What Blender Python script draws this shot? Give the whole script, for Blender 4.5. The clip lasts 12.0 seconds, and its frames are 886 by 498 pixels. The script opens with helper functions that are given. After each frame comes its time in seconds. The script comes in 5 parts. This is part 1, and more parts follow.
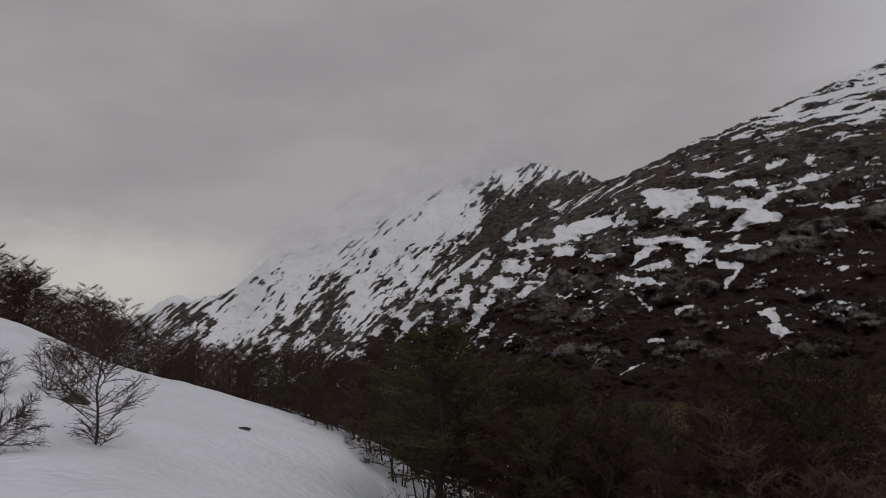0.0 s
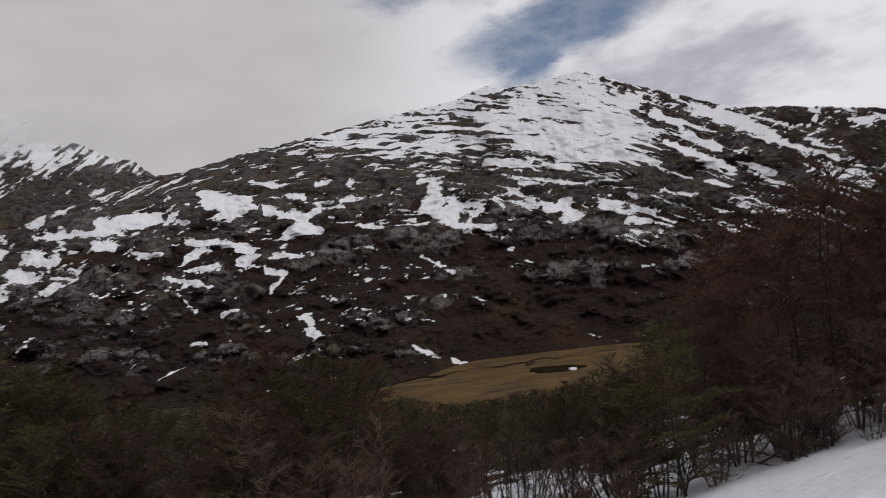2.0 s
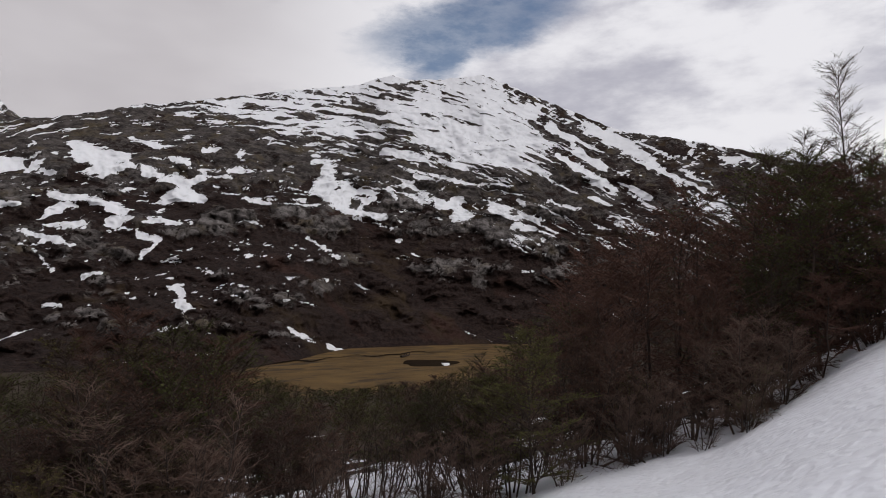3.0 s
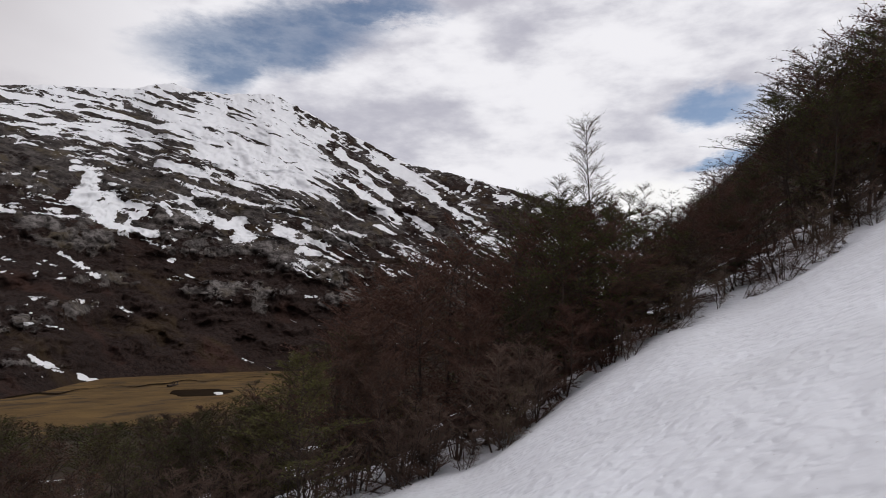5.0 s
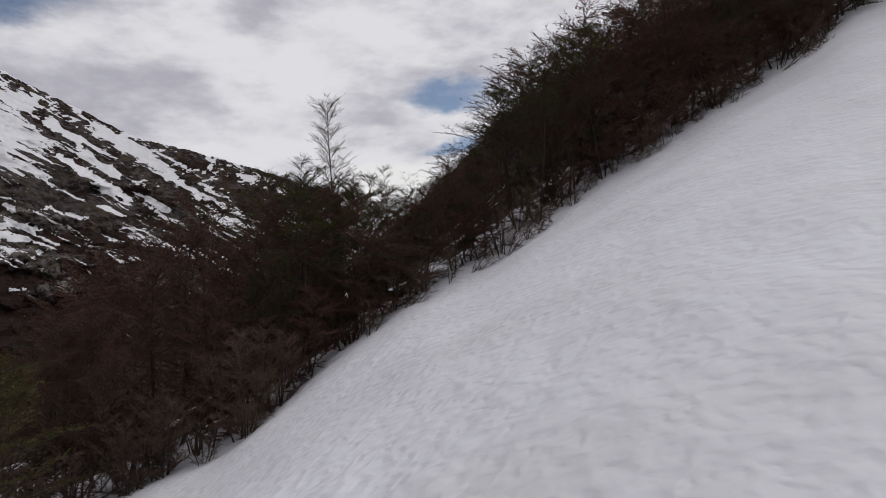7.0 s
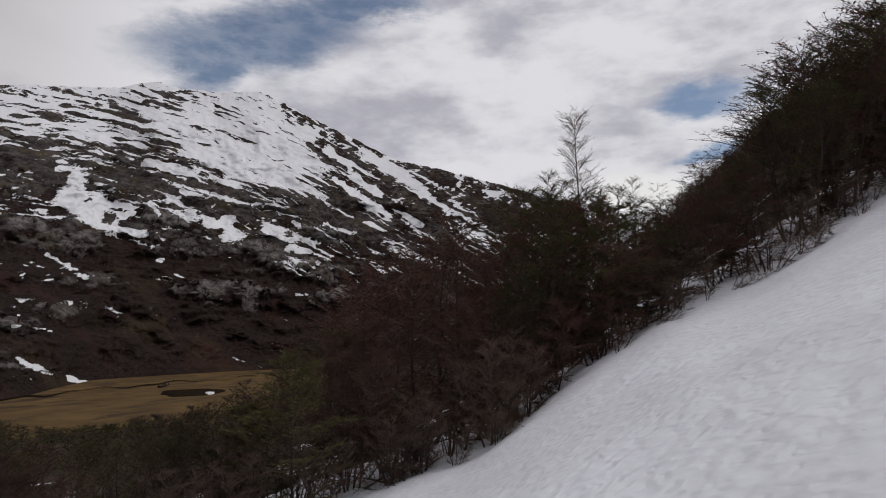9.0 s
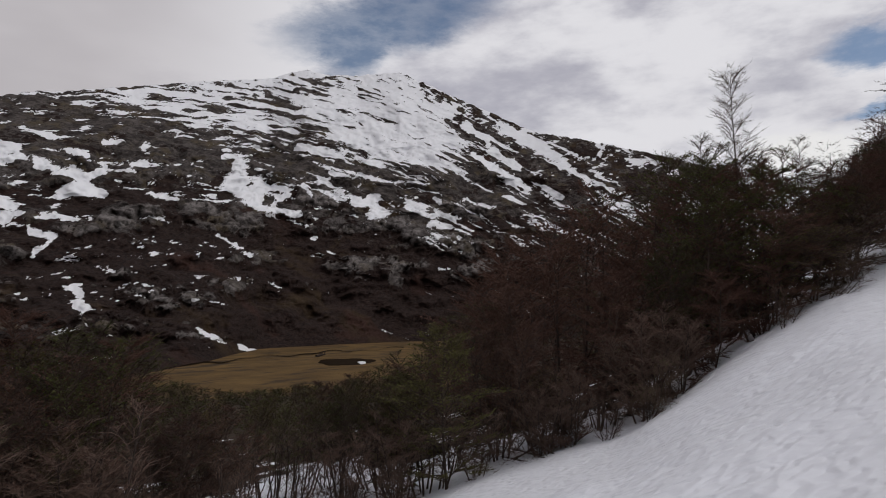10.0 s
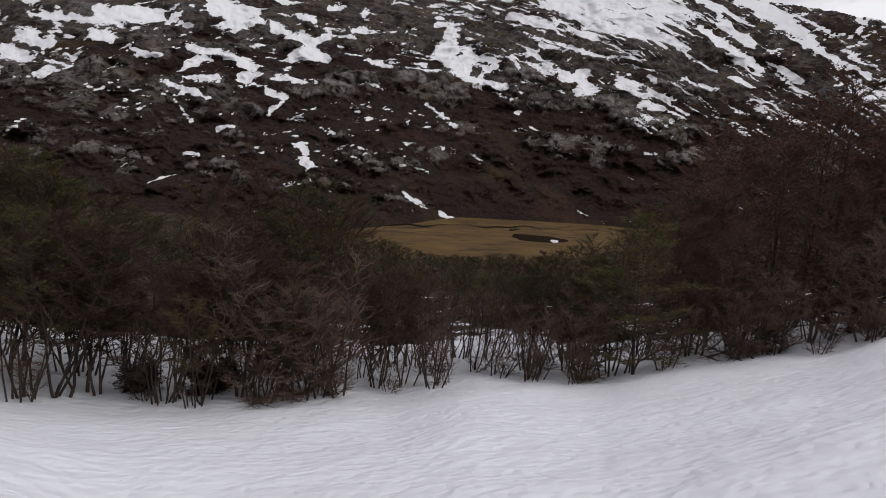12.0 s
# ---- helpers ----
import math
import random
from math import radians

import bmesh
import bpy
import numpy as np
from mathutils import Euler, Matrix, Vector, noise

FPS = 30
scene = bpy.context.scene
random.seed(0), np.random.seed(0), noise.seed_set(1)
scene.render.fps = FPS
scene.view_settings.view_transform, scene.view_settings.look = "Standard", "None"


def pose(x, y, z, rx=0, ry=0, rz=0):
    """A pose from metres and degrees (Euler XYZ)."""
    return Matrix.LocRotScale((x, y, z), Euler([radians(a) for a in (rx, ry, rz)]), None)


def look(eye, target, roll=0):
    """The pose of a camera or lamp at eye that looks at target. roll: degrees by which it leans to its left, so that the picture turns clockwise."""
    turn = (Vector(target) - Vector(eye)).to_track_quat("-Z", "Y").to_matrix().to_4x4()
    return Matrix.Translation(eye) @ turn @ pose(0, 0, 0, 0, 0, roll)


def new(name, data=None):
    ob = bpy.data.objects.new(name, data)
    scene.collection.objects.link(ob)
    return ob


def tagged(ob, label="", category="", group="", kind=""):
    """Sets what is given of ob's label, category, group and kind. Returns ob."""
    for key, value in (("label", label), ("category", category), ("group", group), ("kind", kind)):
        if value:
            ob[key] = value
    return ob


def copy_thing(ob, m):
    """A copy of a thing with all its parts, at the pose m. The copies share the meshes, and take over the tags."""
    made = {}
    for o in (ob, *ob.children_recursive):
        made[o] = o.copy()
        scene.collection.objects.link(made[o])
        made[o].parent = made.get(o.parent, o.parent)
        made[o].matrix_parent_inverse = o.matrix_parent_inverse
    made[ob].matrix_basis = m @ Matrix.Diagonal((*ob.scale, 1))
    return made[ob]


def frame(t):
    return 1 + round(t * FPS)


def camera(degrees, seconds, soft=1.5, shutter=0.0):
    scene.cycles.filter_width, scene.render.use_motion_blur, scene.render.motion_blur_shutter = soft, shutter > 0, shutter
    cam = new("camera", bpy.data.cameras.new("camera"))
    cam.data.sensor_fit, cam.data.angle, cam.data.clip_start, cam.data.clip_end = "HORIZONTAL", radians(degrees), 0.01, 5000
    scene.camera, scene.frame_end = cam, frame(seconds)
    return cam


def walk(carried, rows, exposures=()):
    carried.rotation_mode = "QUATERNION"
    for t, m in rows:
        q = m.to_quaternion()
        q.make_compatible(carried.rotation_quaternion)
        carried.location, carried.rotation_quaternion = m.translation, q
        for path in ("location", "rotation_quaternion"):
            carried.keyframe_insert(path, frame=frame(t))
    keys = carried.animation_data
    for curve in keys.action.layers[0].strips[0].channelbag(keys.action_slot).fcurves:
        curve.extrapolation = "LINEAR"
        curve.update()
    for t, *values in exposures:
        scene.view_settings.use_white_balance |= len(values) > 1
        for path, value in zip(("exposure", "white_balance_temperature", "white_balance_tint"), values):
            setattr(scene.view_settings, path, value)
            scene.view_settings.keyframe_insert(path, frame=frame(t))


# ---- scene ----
# ---------------------------------------------------------------- camera
cam = camera(68.0, 12.0, soft=0.85, shutter=0.12)
EYE = 1.7      # eye height over the snow
ARM = 0.45     # the camera is held before the body, which turns on the spot
TURNS = [
    (0, 0.38, 9.65, 3.66), (0.5, -4.48, 4.61, 10.06), (1, -7.44, 4.38, 2.85),
    (1.5, -25.35, 6.42, 3.24), (2, -37.69, 7.10, 4.58), (2.5, -46.09, 9.01, -2.23),
    (2.7, -46.66, 5.90, -2.06), (4.3, -56.21, 12.24, 0.65), (4.5, -59.29, 11.11, 0.92),
    (5, -66.88, 8.37, -0.66), (5.5, -74.70, 7.11, -0.21), (6, -83.64, 6.39, 0.29),
    (6.5, -89.14, 5.94, 2.15), (6.7, -89.61, 5.84, 3.15), (8.3, -74.85, 8.39, 1.87),
    (8.5, -73.29, 7.79, 2.63), (9, -67.60, 8.02, 0.25), (9.5, -61.73, 7.68, 0.72),
    (10, -55.38, 5.76, 0.00), (10.5, -49.84, 0.55, -1.05), (11, -45.94, -2.00, -2.98),
    (11.5, -42.76, -4.30, -3.40), (12, -38.38, -5.68, -5.28),
]
rows = []
for t, yaw, pitch, roll in TURNS:
    a = radians(-yaw)
    rows.append((t, pose(ARM * math.sin(a), ARM * math.cos(a), EYE, 90 + pitch, roll, yaw)))
walk(cam, rows, [(0, -0.95), (0.5, -0.88), (1, -0.75), (1.5, -0.45), (2, -0.28), (2.7, -0.18), (4.3, -0.05), (5.5, -0.06), (6.7, -0.33),
                 (8.3, -0.33), (9.5, -0.36), (10.5, -0.2), (11.5, -0.05), (12, -0.05)])


# ---------------------------------------------------------------- node helper
class Nodes:
    """Short hand for building node trees."""

    def __init__(self, tree):
        self.tree = tree
        tree.nodes.clear()

    def add(self, kind):
        return self.tree.nodes.new(kind)

    def put(self, socket, v):
        if isinstance(v, bpy.types.NodeSocket):
            self.tree.links.new(v, socket)
        else:
            if socket.type == "RGBA" and len(v) == 3:
                v = (*v, 1)
            socket.default_value = v

    def math(self, op, a, b=0.0, clamp=False):
        n = self.add("ShaderNodeMath")
        n.operation, n.use_clamp = op, clamp
        self.put(n.inputs[0], a), self.put(n.inputs[1], b)
        return n.outputs[0]

    def vec(self, op, a, b=(0, 0, 0)):
        n = self.add("ShaderNodeVectorMath")
        n.operation = op
        self.put(n.inputs[0], a), self.put(n.inputs[1], b)
        return n.outputs[0]

    def noise(self, vector, scale, detail=4.0, rough=0.55, colour=False):
        n = self.add("ShaderNodeTexNoise")
        self.put(n.inputs["Vector"], vector)
        self.put(n.inputs["Scale"], scale)
        n.inputs["Detail"].default_value = detail
        n.inputs["Roughness"].default_value = rough
        return n.outputs["Color" if colour else "Fac"]

    def ramp(self, v, lo, hi, a=0.0, b=1.0, smooth=True):
        n = self.add("ShaderNodeMapRange")
        n.interpolation_type = "SMOOTHSTEP" if smooth else "LINEAR"
        for i, x in enumerate((v, lo, hi, a, b)):
            self.put(n.inputs[i], x)
        return n.outputs[0]

    def mix(self, f, a, b):
        n = self.add("ShaderNodeMix")
        n.data_type = "RGBA"
        self.put(n.inputs[0], f), self.put(n.inputs[6], a), self.put(n.inputs[7], b)
        return n.outputs[2]

    def attr(self, name):
        n = self.add("ShaderNodeAttribute")
        n.attribute_name = name
        return n.outputs["Fac"]

    def bump(self, height, strength, distance):
        n = self.add("ShaderNodeBump")
        n.inputs["Strength"].default_value = strength
        n.inputs["Distance"].default_value = distance
        self.put(n.inputs["Height"], height)
        return n.outputs[0]

    def surface(self, colour, rough=0.9, normal=None, spec=0.2):
        b = self.add("ShaderNodeBsdfPrincipled")
        self.put(b.inputs["Base Color"], colour), self.put(b.inputs["Roughness"], rough)
        b.inputs["Specular IOR Level"].default_value = spec
        if normal is not None:
            self.put(b.inputs["Normal"], normal)
        return b

    def out(self, shader):
        o = self.add("ShaderNodeOutputMaterial")
        self.tree.links.new(shader, o.inputs[0])


def material(name):
    m = bpy.data.materials.new(name)
    m.use_nodes = True
    return m, Nodes(m.node_tree)


# ---------------------------------------------------------------- sky and sun
SUN_AZ, SUN_EL = 150.0, 42.0
world = bpy.data.worlds.new("overcast_sky")
scene.world = world
world.use_nodes = True
W = Nodes(world.node_tree)
way = W.add("ShaderNodeTexCoord").outputs["Generated"]
sky = W.add("ShaderNodeTexSky")
sky.sky_type, sky.sun_disc, sky.altitude = "NISHITA", False, 900
sky.sun_elevation, sky.sun_rotation = radians(SUN_EL), radians(SUN_AZ)
xyz = W.add("ShaderNodeSeparateXYZ")
W.put(xyz.inputs[0], way)
azim = W.math("MULTIPLY", W.math("ARCTAN2", xyz.outputs[0], xyz.outputs[1]), 57.2958)
elev = W.math("MULTIPLY", W.math("ARCSINE", xyz.outputs[2]), 57.2958)
flat = W.vec("MULTIPLY", way, (1.0, 1.0, 2.6))
warp = W.add("ShaderNodeSeparateXYZ")
W.put(warp.inputs[0], W.noise(flat, 4.5, 8.0, 0.66, colour=True))
aw = W.math("ADD", azim, W.math("MULTIPLY", W.math("SUBTRACT", warp.outputs[0], 0.5), 11.0))
ew = W.math("ADD", elev, W.math("MULTIPLY", W.math("SUBTRACT", warp.outputs[1], 0.5), 7.0))
# windows of blue between the clouds: azimuth, elevation, half width, half height, tilt
GAPS = [(51, 25.4, 11.0, 3.1, 14), (46.5, 23.0, 3.4, 3.6, 60), (60, 28.2, 7, 1.5, 4), (38, 31, 8, 3, 10),
        (90.5, 19.4, 4.6, 1.9, -6), (91, 14.8, 3.4, 0.8, 0),
        (120, 38, 14, 5, 0), (-150, 45, 20, 8, 0), (-95, 50, 16, 7, 0)]
gap = 0.0
for ga, ge, gw, gh, gt in GAPS:
    gc, gs = math.cos(radians(gt)), math.sin(radians(gt))
    du, dv = W.math("SUBTRACT", aw, float(ga)), W.math("SUBTRACT", ew, float(ge))
    dx = W.math("ADD", W.math("MULTIPLY", du, gc / gw), W.math("MULTIPLY", dv, gs / gw))
    dy = W.math("ADD", W.math("MULTIPLY", du, -gs / gh), W.math("MULTIPLY", dv, gc / gh))
    rr = W.math("SQRT", W.math("ADD", W.math("MULTIPLY", dx, dx), W.math("MULTIPLY", dy, dy)))
    gap = W.math("MAXIMUM", gap, W.ramp(rr, 0.45, 1.25, 1.0, 0.0))
billow = W.noise(flat, 3.4, 7.0, 0.56)
fine = W.noise(flat, 11.0, 6.0, 0.6)
tone = W.math("ADD", W.math("MULTIPLY", billow, 0.85), W.math("MULTIPLY", fine, 0.15))
bright = W.ramp(tone, 0.36, 0.56)
clouds = W.mix(bright, (0.50, 0.495, 0.57), (0.91, 0.90, 0.94))
# the solid grey deck over the head of the valley, with a lighter strip low down
deck = W.ramp(azim, 24.0, 48.0, 1.0, 0.0)
deck = W.math("MULTIPLY", deck, W.ramp(azim, -150.0, -90.0))
grey = W.mix(W.ramp(W.noise(flat, 1.9, 4.0), 0.35, 0.65), (0.56, 0.53, 0.555), (0.67, 0.64, 0.665))
lx = W.math("DIVIDE", W.math("ADD", aw, 28.0), 13.0)
ly = W.math("DIVIDE", W.math("SUBTRACT", ew, 8.2), 4.2)
low = W.ramp(W.math("SQRT", W.math("ADD", W.math("MULTIPLY", lx, lx), W.math("MULTIPLY", ly, ly))), 0.2, 1.35, 1.0, 0.0)
grey = W.mix(low, grey, (0.98, 0.95, 0.90))
# a bright heap of cloud low over the saddle
cx = W.math("DIVIDE", W.math("SUBTRACT", aw, 86.0), 6.0)
cy = W.math("DIVIDE", W.math("SUBTRACT", ew, 11.0), 3.4)
heap = W.ramp(W.math("SQRT", W.math("ADD", W.math("MULTIPLY", cx, cx), W.math("MULTIPLY", cy, cy))), 0.55, 1.05, 0.85, 0.0)
clouds = W.mix(heap, clouds, (1.0, 0.99, 0.98))
clouds = W.mix(deck, clouds, grey)
blue = W.vec("MULTIPLY", sky.outputs[0], (0.10, 0.10, 0.10))
wisp = W.ramp(W.noise(flat, 16.0, 7.0, 0.65), 0.36, 0.66, 1.0, 0.82)
both = W.mix(W.math("MULTIPLY", W.math("MULTIPLY", gap, wisp), 0.92), clouds, blue)
bg = W.add("ShaderNodeBackground")
W.put(bg.inputs[0], both)
bg.inputs[1].default_value = 1.0
W.tree.links.new(bg.outputs[0], W.add("ShaderNodeOutputWorld").inputs[0])

sun = new("sun", bpy.data.lights.new("sun", "SUN"))
sun.data.energy, sun.data.angle, sun.data.color = 0.9, radians(20), (1.0, 0.97, 0.92)
sa, se = radians(SUN_AZ), radians(SUN_EL)
sun.matrix_basis = look((0, 0, 60), (-30 * math.sin(sa) * math.cos(se), -30 * math.cos(sa) * math.cos(se), 60 - 30 * math.sin(se)))


# ---------------------------------------------------------------- materials
def snow_and_ground():
    """Near ground: old spring snow with sun cups; forest litter; a yellow bog."""
    m, n = material("snow_and_ground")
    p = n.add("ShaderNodeTexCoord").outputs["Object"]
    cell = n.add("ShaderNodeTexVoronoi")
    cell.feature = "SMOOTH_F1"
    n.put(cell.inputs["Vector"], n.vec("ADD", p, n.vec("MULTIPLY", n.noise(p, 1.6, 2.0, 0.5, colour=True), (0.5, 0.5, 0.5))))
    cell.inputs["Scale"].default_value = 2.3
    cell.inputs["Smoothness"].default_value = 0.8
    pit = n.add("ShaderNodeTexVoronoi")
    pit.feature = "SMOOTH_F1"
    n.put(pit.inputs["Vector"], n.vec("ADD", p, n.vec("MULTIPLY", n.noise(p, 3.0, 2.0, 0.5, colour=True), (0.3, 0.3, 0.3))))
    pit.inputs["Scale"].default_value = 5.6
    pit.inputs["Smoothness"].default_value = 0.7
    cups = n.math("ADD", n.math("MULTIPLY", cell.outputs["Distance"], 0.6), n.math("MULTIPLY", n.noise(p, 0.9, 3.0, 0.5), 0.35))
    cups = n.math("ADD", cups, n.math("MULTIPLY", pit.outputs["Distance"], 0.9))
    grain = n.noise(p, 40.0, 3.0)
    dirt = n.noise(p, 0.35, 5.0)
    white = n.mix(n.ramp(dirt, 0.35, 0.75), (0.84, 0.855, 0.90), (0.755, 0.765, 0.80))
    specks = n.ramp(n.noise(p, 22.0, 2.0), 0.74, 0.80)
    white = n.mix(n.math("MULTIPLY", specks, 0.35), white, (0.25, 0.2, 0.16))
    litter = n.mix(n.noise(p, 1.3, 6.0), (0.02, 0.014, 0.01), (0.06, 0.042, 0.028))
    bogn = n.noise(n.vec("MULTIPLY", p, (1.0, 1.0, 0.0)), 0.02, 8.0, 0.72)
    bog = n.mix(n.ramp(bogn, 0.3, 0.68), (0.058, 0.033, 0.011), (0.142, 0.086, 0.029))
    bog = n.mix(n.ramp(n.noise(n.vec("MULTIPLY", p, (1, 2.5, 1)), 0.02, 5.0), 0.53, 0.62), bog, (0.048, 0.03, 0.014))
    tuft = n.noise(n.vec("MULTIPLY", p, (1.0, 1.0, 0.0)), 0.16, 5.0, 0.7)
    bog = n.mix(n.ramp(tuft, 0.56, 0.66, 0.0, 0.7), bog, (0.04, 0.026, 0.012))
    bog = n.mix(n.ramp(tuft, 0.30, 0.42, 0.5, 0.0), bog, (0.17, 0.115, 0.05))
    rim = n.math("ADD", n.attr("bog"), n.math("MULTIPLY", n.math("SUBTRACT", n.noise(p, 0.03, 5.0), 0.5), 0.9))
    base = n.mix(n.ramp(rim, 0.42, 0.58), litter, bog)
    edge = n.math("ADD", n.attr("snow"), n.math("MULTIPLY", n.math("SUBTRACT", n.noise(p, 0.9, 5.0), 0.5), 0.9))
    f = n.ramp(edge, 0.47, 0.53)
    col = n.mix(f, base, white)
    h = n.math("ADD", n.math("MULTIPLY", cups, 1.0), n.math("MULTIPLY", grain, 0.03))
    n.out(n.surface(col, n.ramp(f, 0, 1, 0.95, 0.6), n.bump(h, 0.4, 0.12), 0.15).outputs[0])
    return m


def mountain_cover(name, brush, tundra):
    """Rock, dwarf scrub and patches of snow; the share of each comes from the lie of the land."""
    m, n = material(name)
    p = n.add("ShaderNodeTexCoord").outputs["Object"]
    n2 = n.noise(p, 0.05, 7.0, 0.68)
    n3 = n.noise(p, 0.2, 4.0, 0.6)
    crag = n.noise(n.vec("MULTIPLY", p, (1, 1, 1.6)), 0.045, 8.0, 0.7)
    joint = n.math("ABSOLUTE", n.math("SUBTRACT", n.noise(n.vec("MULTIPLY", p, (1, 1, 0.4)), 0.06, 4.0, 0.6), 0.5))
    seam = n.ramp(joint, 0.0, 0.02)
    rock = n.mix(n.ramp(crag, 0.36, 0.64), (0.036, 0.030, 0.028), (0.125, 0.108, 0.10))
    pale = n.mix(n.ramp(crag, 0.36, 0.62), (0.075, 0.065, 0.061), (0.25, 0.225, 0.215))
    rock = n.mix(n.ramp(n.attr("slab"), 0.4, 0.75), rock, pale)
    rock = n.mix(n.ramp(n.noise(p, 0.02, 5.0), 0.5, 0.72), rock, (0.10, 0.078, 0.05))
    rock = n.mix(n.math("MULTIPLY", n.math("SUBTRACT", 1.0, seam), 0.6), rock, (0.022, 0.018, 0.016))
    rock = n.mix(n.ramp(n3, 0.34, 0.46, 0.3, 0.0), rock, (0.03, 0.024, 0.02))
    scrub = n.mix(n.ramp(n3, 0.35, 0.65), brush, tundra)
    scrub = n.mix(n.ramp(n.noise(n.vec("MULTIPLY", p, (1, 1, 2.0)), 0.11, 6.0, 0.7), 0.50, 0.66, 0.0, 0.6), scrub, (0.05, 0.033, 0.027))
    scrub = n.mix(n.ramp(n.noise(p, 0.007, 6.0, 0.62), 0.56, 0.70), scrub, (0.055, 0.036, 0.02))
    scrub = n.mix(n.ramp(n.noise(p, 0.009, 5.0, 0.6), 0.58, 0.7), scrub, (0.05, 0.026, 0.02))
    rf = n.math("ADD", n.attr("rock"), n.math("MULTIPLY", n.math("SUBTRACT", n2, 0.5), 1.3))
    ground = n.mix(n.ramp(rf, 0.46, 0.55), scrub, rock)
    sf = n.math("ADD", n.attr("snow"), n.math("MULTIPLY", n.math("SUBTRACT", n2, 0.5), 0.62))
    sf = n.math("ADD", sf, n.math("MULTIPLY", n.math("SUBTRACT", n3, 0.5), 0.55))
    s = n.ramp(sf, 0.48, 0.53)
    white = n.mix(n2, (0.74, 0.75, 0.78), (0.86, 0.86, 0.87))
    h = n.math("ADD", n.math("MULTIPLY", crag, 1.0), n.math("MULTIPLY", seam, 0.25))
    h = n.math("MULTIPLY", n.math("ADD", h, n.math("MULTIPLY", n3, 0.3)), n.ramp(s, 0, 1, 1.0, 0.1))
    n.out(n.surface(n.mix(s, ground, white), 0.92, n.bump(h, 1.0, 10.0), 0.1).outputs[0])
    return m


def bark(name, a, b):
    m, n = material(name)
    p = n.add("ShaderNodeTexCoord").outputs["Object"]
    f = n.noise(n.vec("MULTIPLY", p, (1, 1, 0.3)), 24.0, 5.0)
    r = n.add("ShaderNodeObjectInfo").outputs["Random"]
    col = n.mix(f, a, b)
    col = n.mix(n.ramp(r, 0.55, 1.0, 0.0, 0.3), col, (0.13, 0.085, 0.066))
    n.out(n.surface(col, 0.9, n.bump(f, 0.6, 0.01)).outputs[0])
    return m


def foliage(name, a, b, c):
    """Small leaves and buds: colour varies from leaf to leaf and from tree to tree."""
    m, n = material(name)
    r = n.add("ShaderNodeObjectInfo").outputs["Random"]
    i = n.add("ShaderNodeNewGeometry").outputs["Random Per Island"]
    col = n.mix(n.ramp(r, 0.1, 0.9), a, b)
    col = n.mix(n.math("MULTIPLY", i, 0.75), col, c)
    d = n.surface(col, 0.65, None, 0.25)
    t = n.add("ShaderNodeBsdfTranslucent")
    n.put(t.inputs[0], col)
    x = n.add("ShaderNodeMixShader")
    x.inputs[0].default_value = 0.3
    n.tree.links.new(d.outputs[0], x.inputs[1]), n.tree.links.new(t.outputs[0], x.inputs[2])
    n.out(x.outputs[0])
    return m


def rock_material():
    m, n = material("dark_stone")
    p = n.add("ShaderNodeTexCoord").outputs["Object"]
    f = n.noise(p, 9.0, 7.0, 0.65)
    n.out(n.surface(n.mix(f, (0.02, 0.018, 0.017), (0.11, 0.1, 0.09)), 0.9, n.bump(f, 0.8, 0.04)).outputs[0])
    return m


def mist_material():
    m, n = material("cloud_mist")
    p = n.add("ShaderNodeTexCoord").outputs["Object"]
    f = n.noise(n.vec("MULTIPLY", p, (1, 1, 1.6)), 0.003, 3.0, 0.5)
    a = n.math("MULTIPLY", n.attr("veil"), n.ramp(f, 0.25, 0.65, 0.4, 1.0), clamp=True)
    d = n.add("ShaderNodeBsdfDiffuse")
    n.put(d.inputs[0], (0.93, 0.92, 0.93))
    t = n.add("ShaderNodeBsdfTranslucent")
    n.put(t.inputs[0], (0.93, 0.92, 0.93))
    half = n.add("ShaderNodeMixShader")
    half.inputs[0].default_value = 0.5
    n.tree.links.new(d.outputs[0], half.inputs[1]), n.tree.links.new(t.outputs[0], half.inputs[2])
    clear = n.add("ShaderNodeBsdfTransparent")
    y = n.add("ShaderNodeMixShader")
    n.put(y.inputs[0], a)
    n.tree.links.new(clear.outputs[0], y.inputs[1]), n.tree.links.new(half.outputs[0], y.inputs[2])
    n.out(y.outputs[0])
    return m


GROUND = snow_and_ground()
# both scrub colours are lifted a little to paint in the distance haze
MOUNTAIN = mountain_cover("mountain_scrub_and_snow", (0.0175, 0.0108, 0.0095), (0.038, 0.0235, 0.0195))
BARK = bark("grey_brown_bark", (0.024, 0.017, 0.014), (0.066, 0.048, 0.040))
PALE_TWIG = bark("pale_brown_twigs", (0.075, 0.05, 0.04), (0.165, 0.112, 0.088))
TWIG = bark("brown_twigs", (0.027, 0.017, 0.0135), (0.062, 0.041, 0.033))
RED_TWIG = bark("red_brown_twigs", (0.055, 0.026, 0.019), (0.115, 0.060, 0.044))
LEAF_GREEN = foliage("spring_green_leaves", (0.042, 0.049, 0.013), (0.094, 0.104, 0.025), (0.04, 0.031, 0.013))
LEAF_OLIVE = foliage("olive_buds", (0.07, 0.060, 0.018), (0.125, 0.108, 0.032), (0.055, 0.034, 0.016))
LEAF_FRESH = foliage("fresh_green_leaves", (0.088, 0.088, 0.028), (0.112, 0.112, 0.034), (0.07, 0.056, 0.022))
LEAF_BROWN = foliage("brown_buds", (0.062, 0.031, 0.022), (0.125, 0.066, 0.044), (0.07, 0.034, 0.025))
LEAF_DEAD = foliage("dead_brown_leaves", (0.03, 0.017, 0.012), (0.055, 0.032, 0.022), (0.024, 0.014, 0.01))
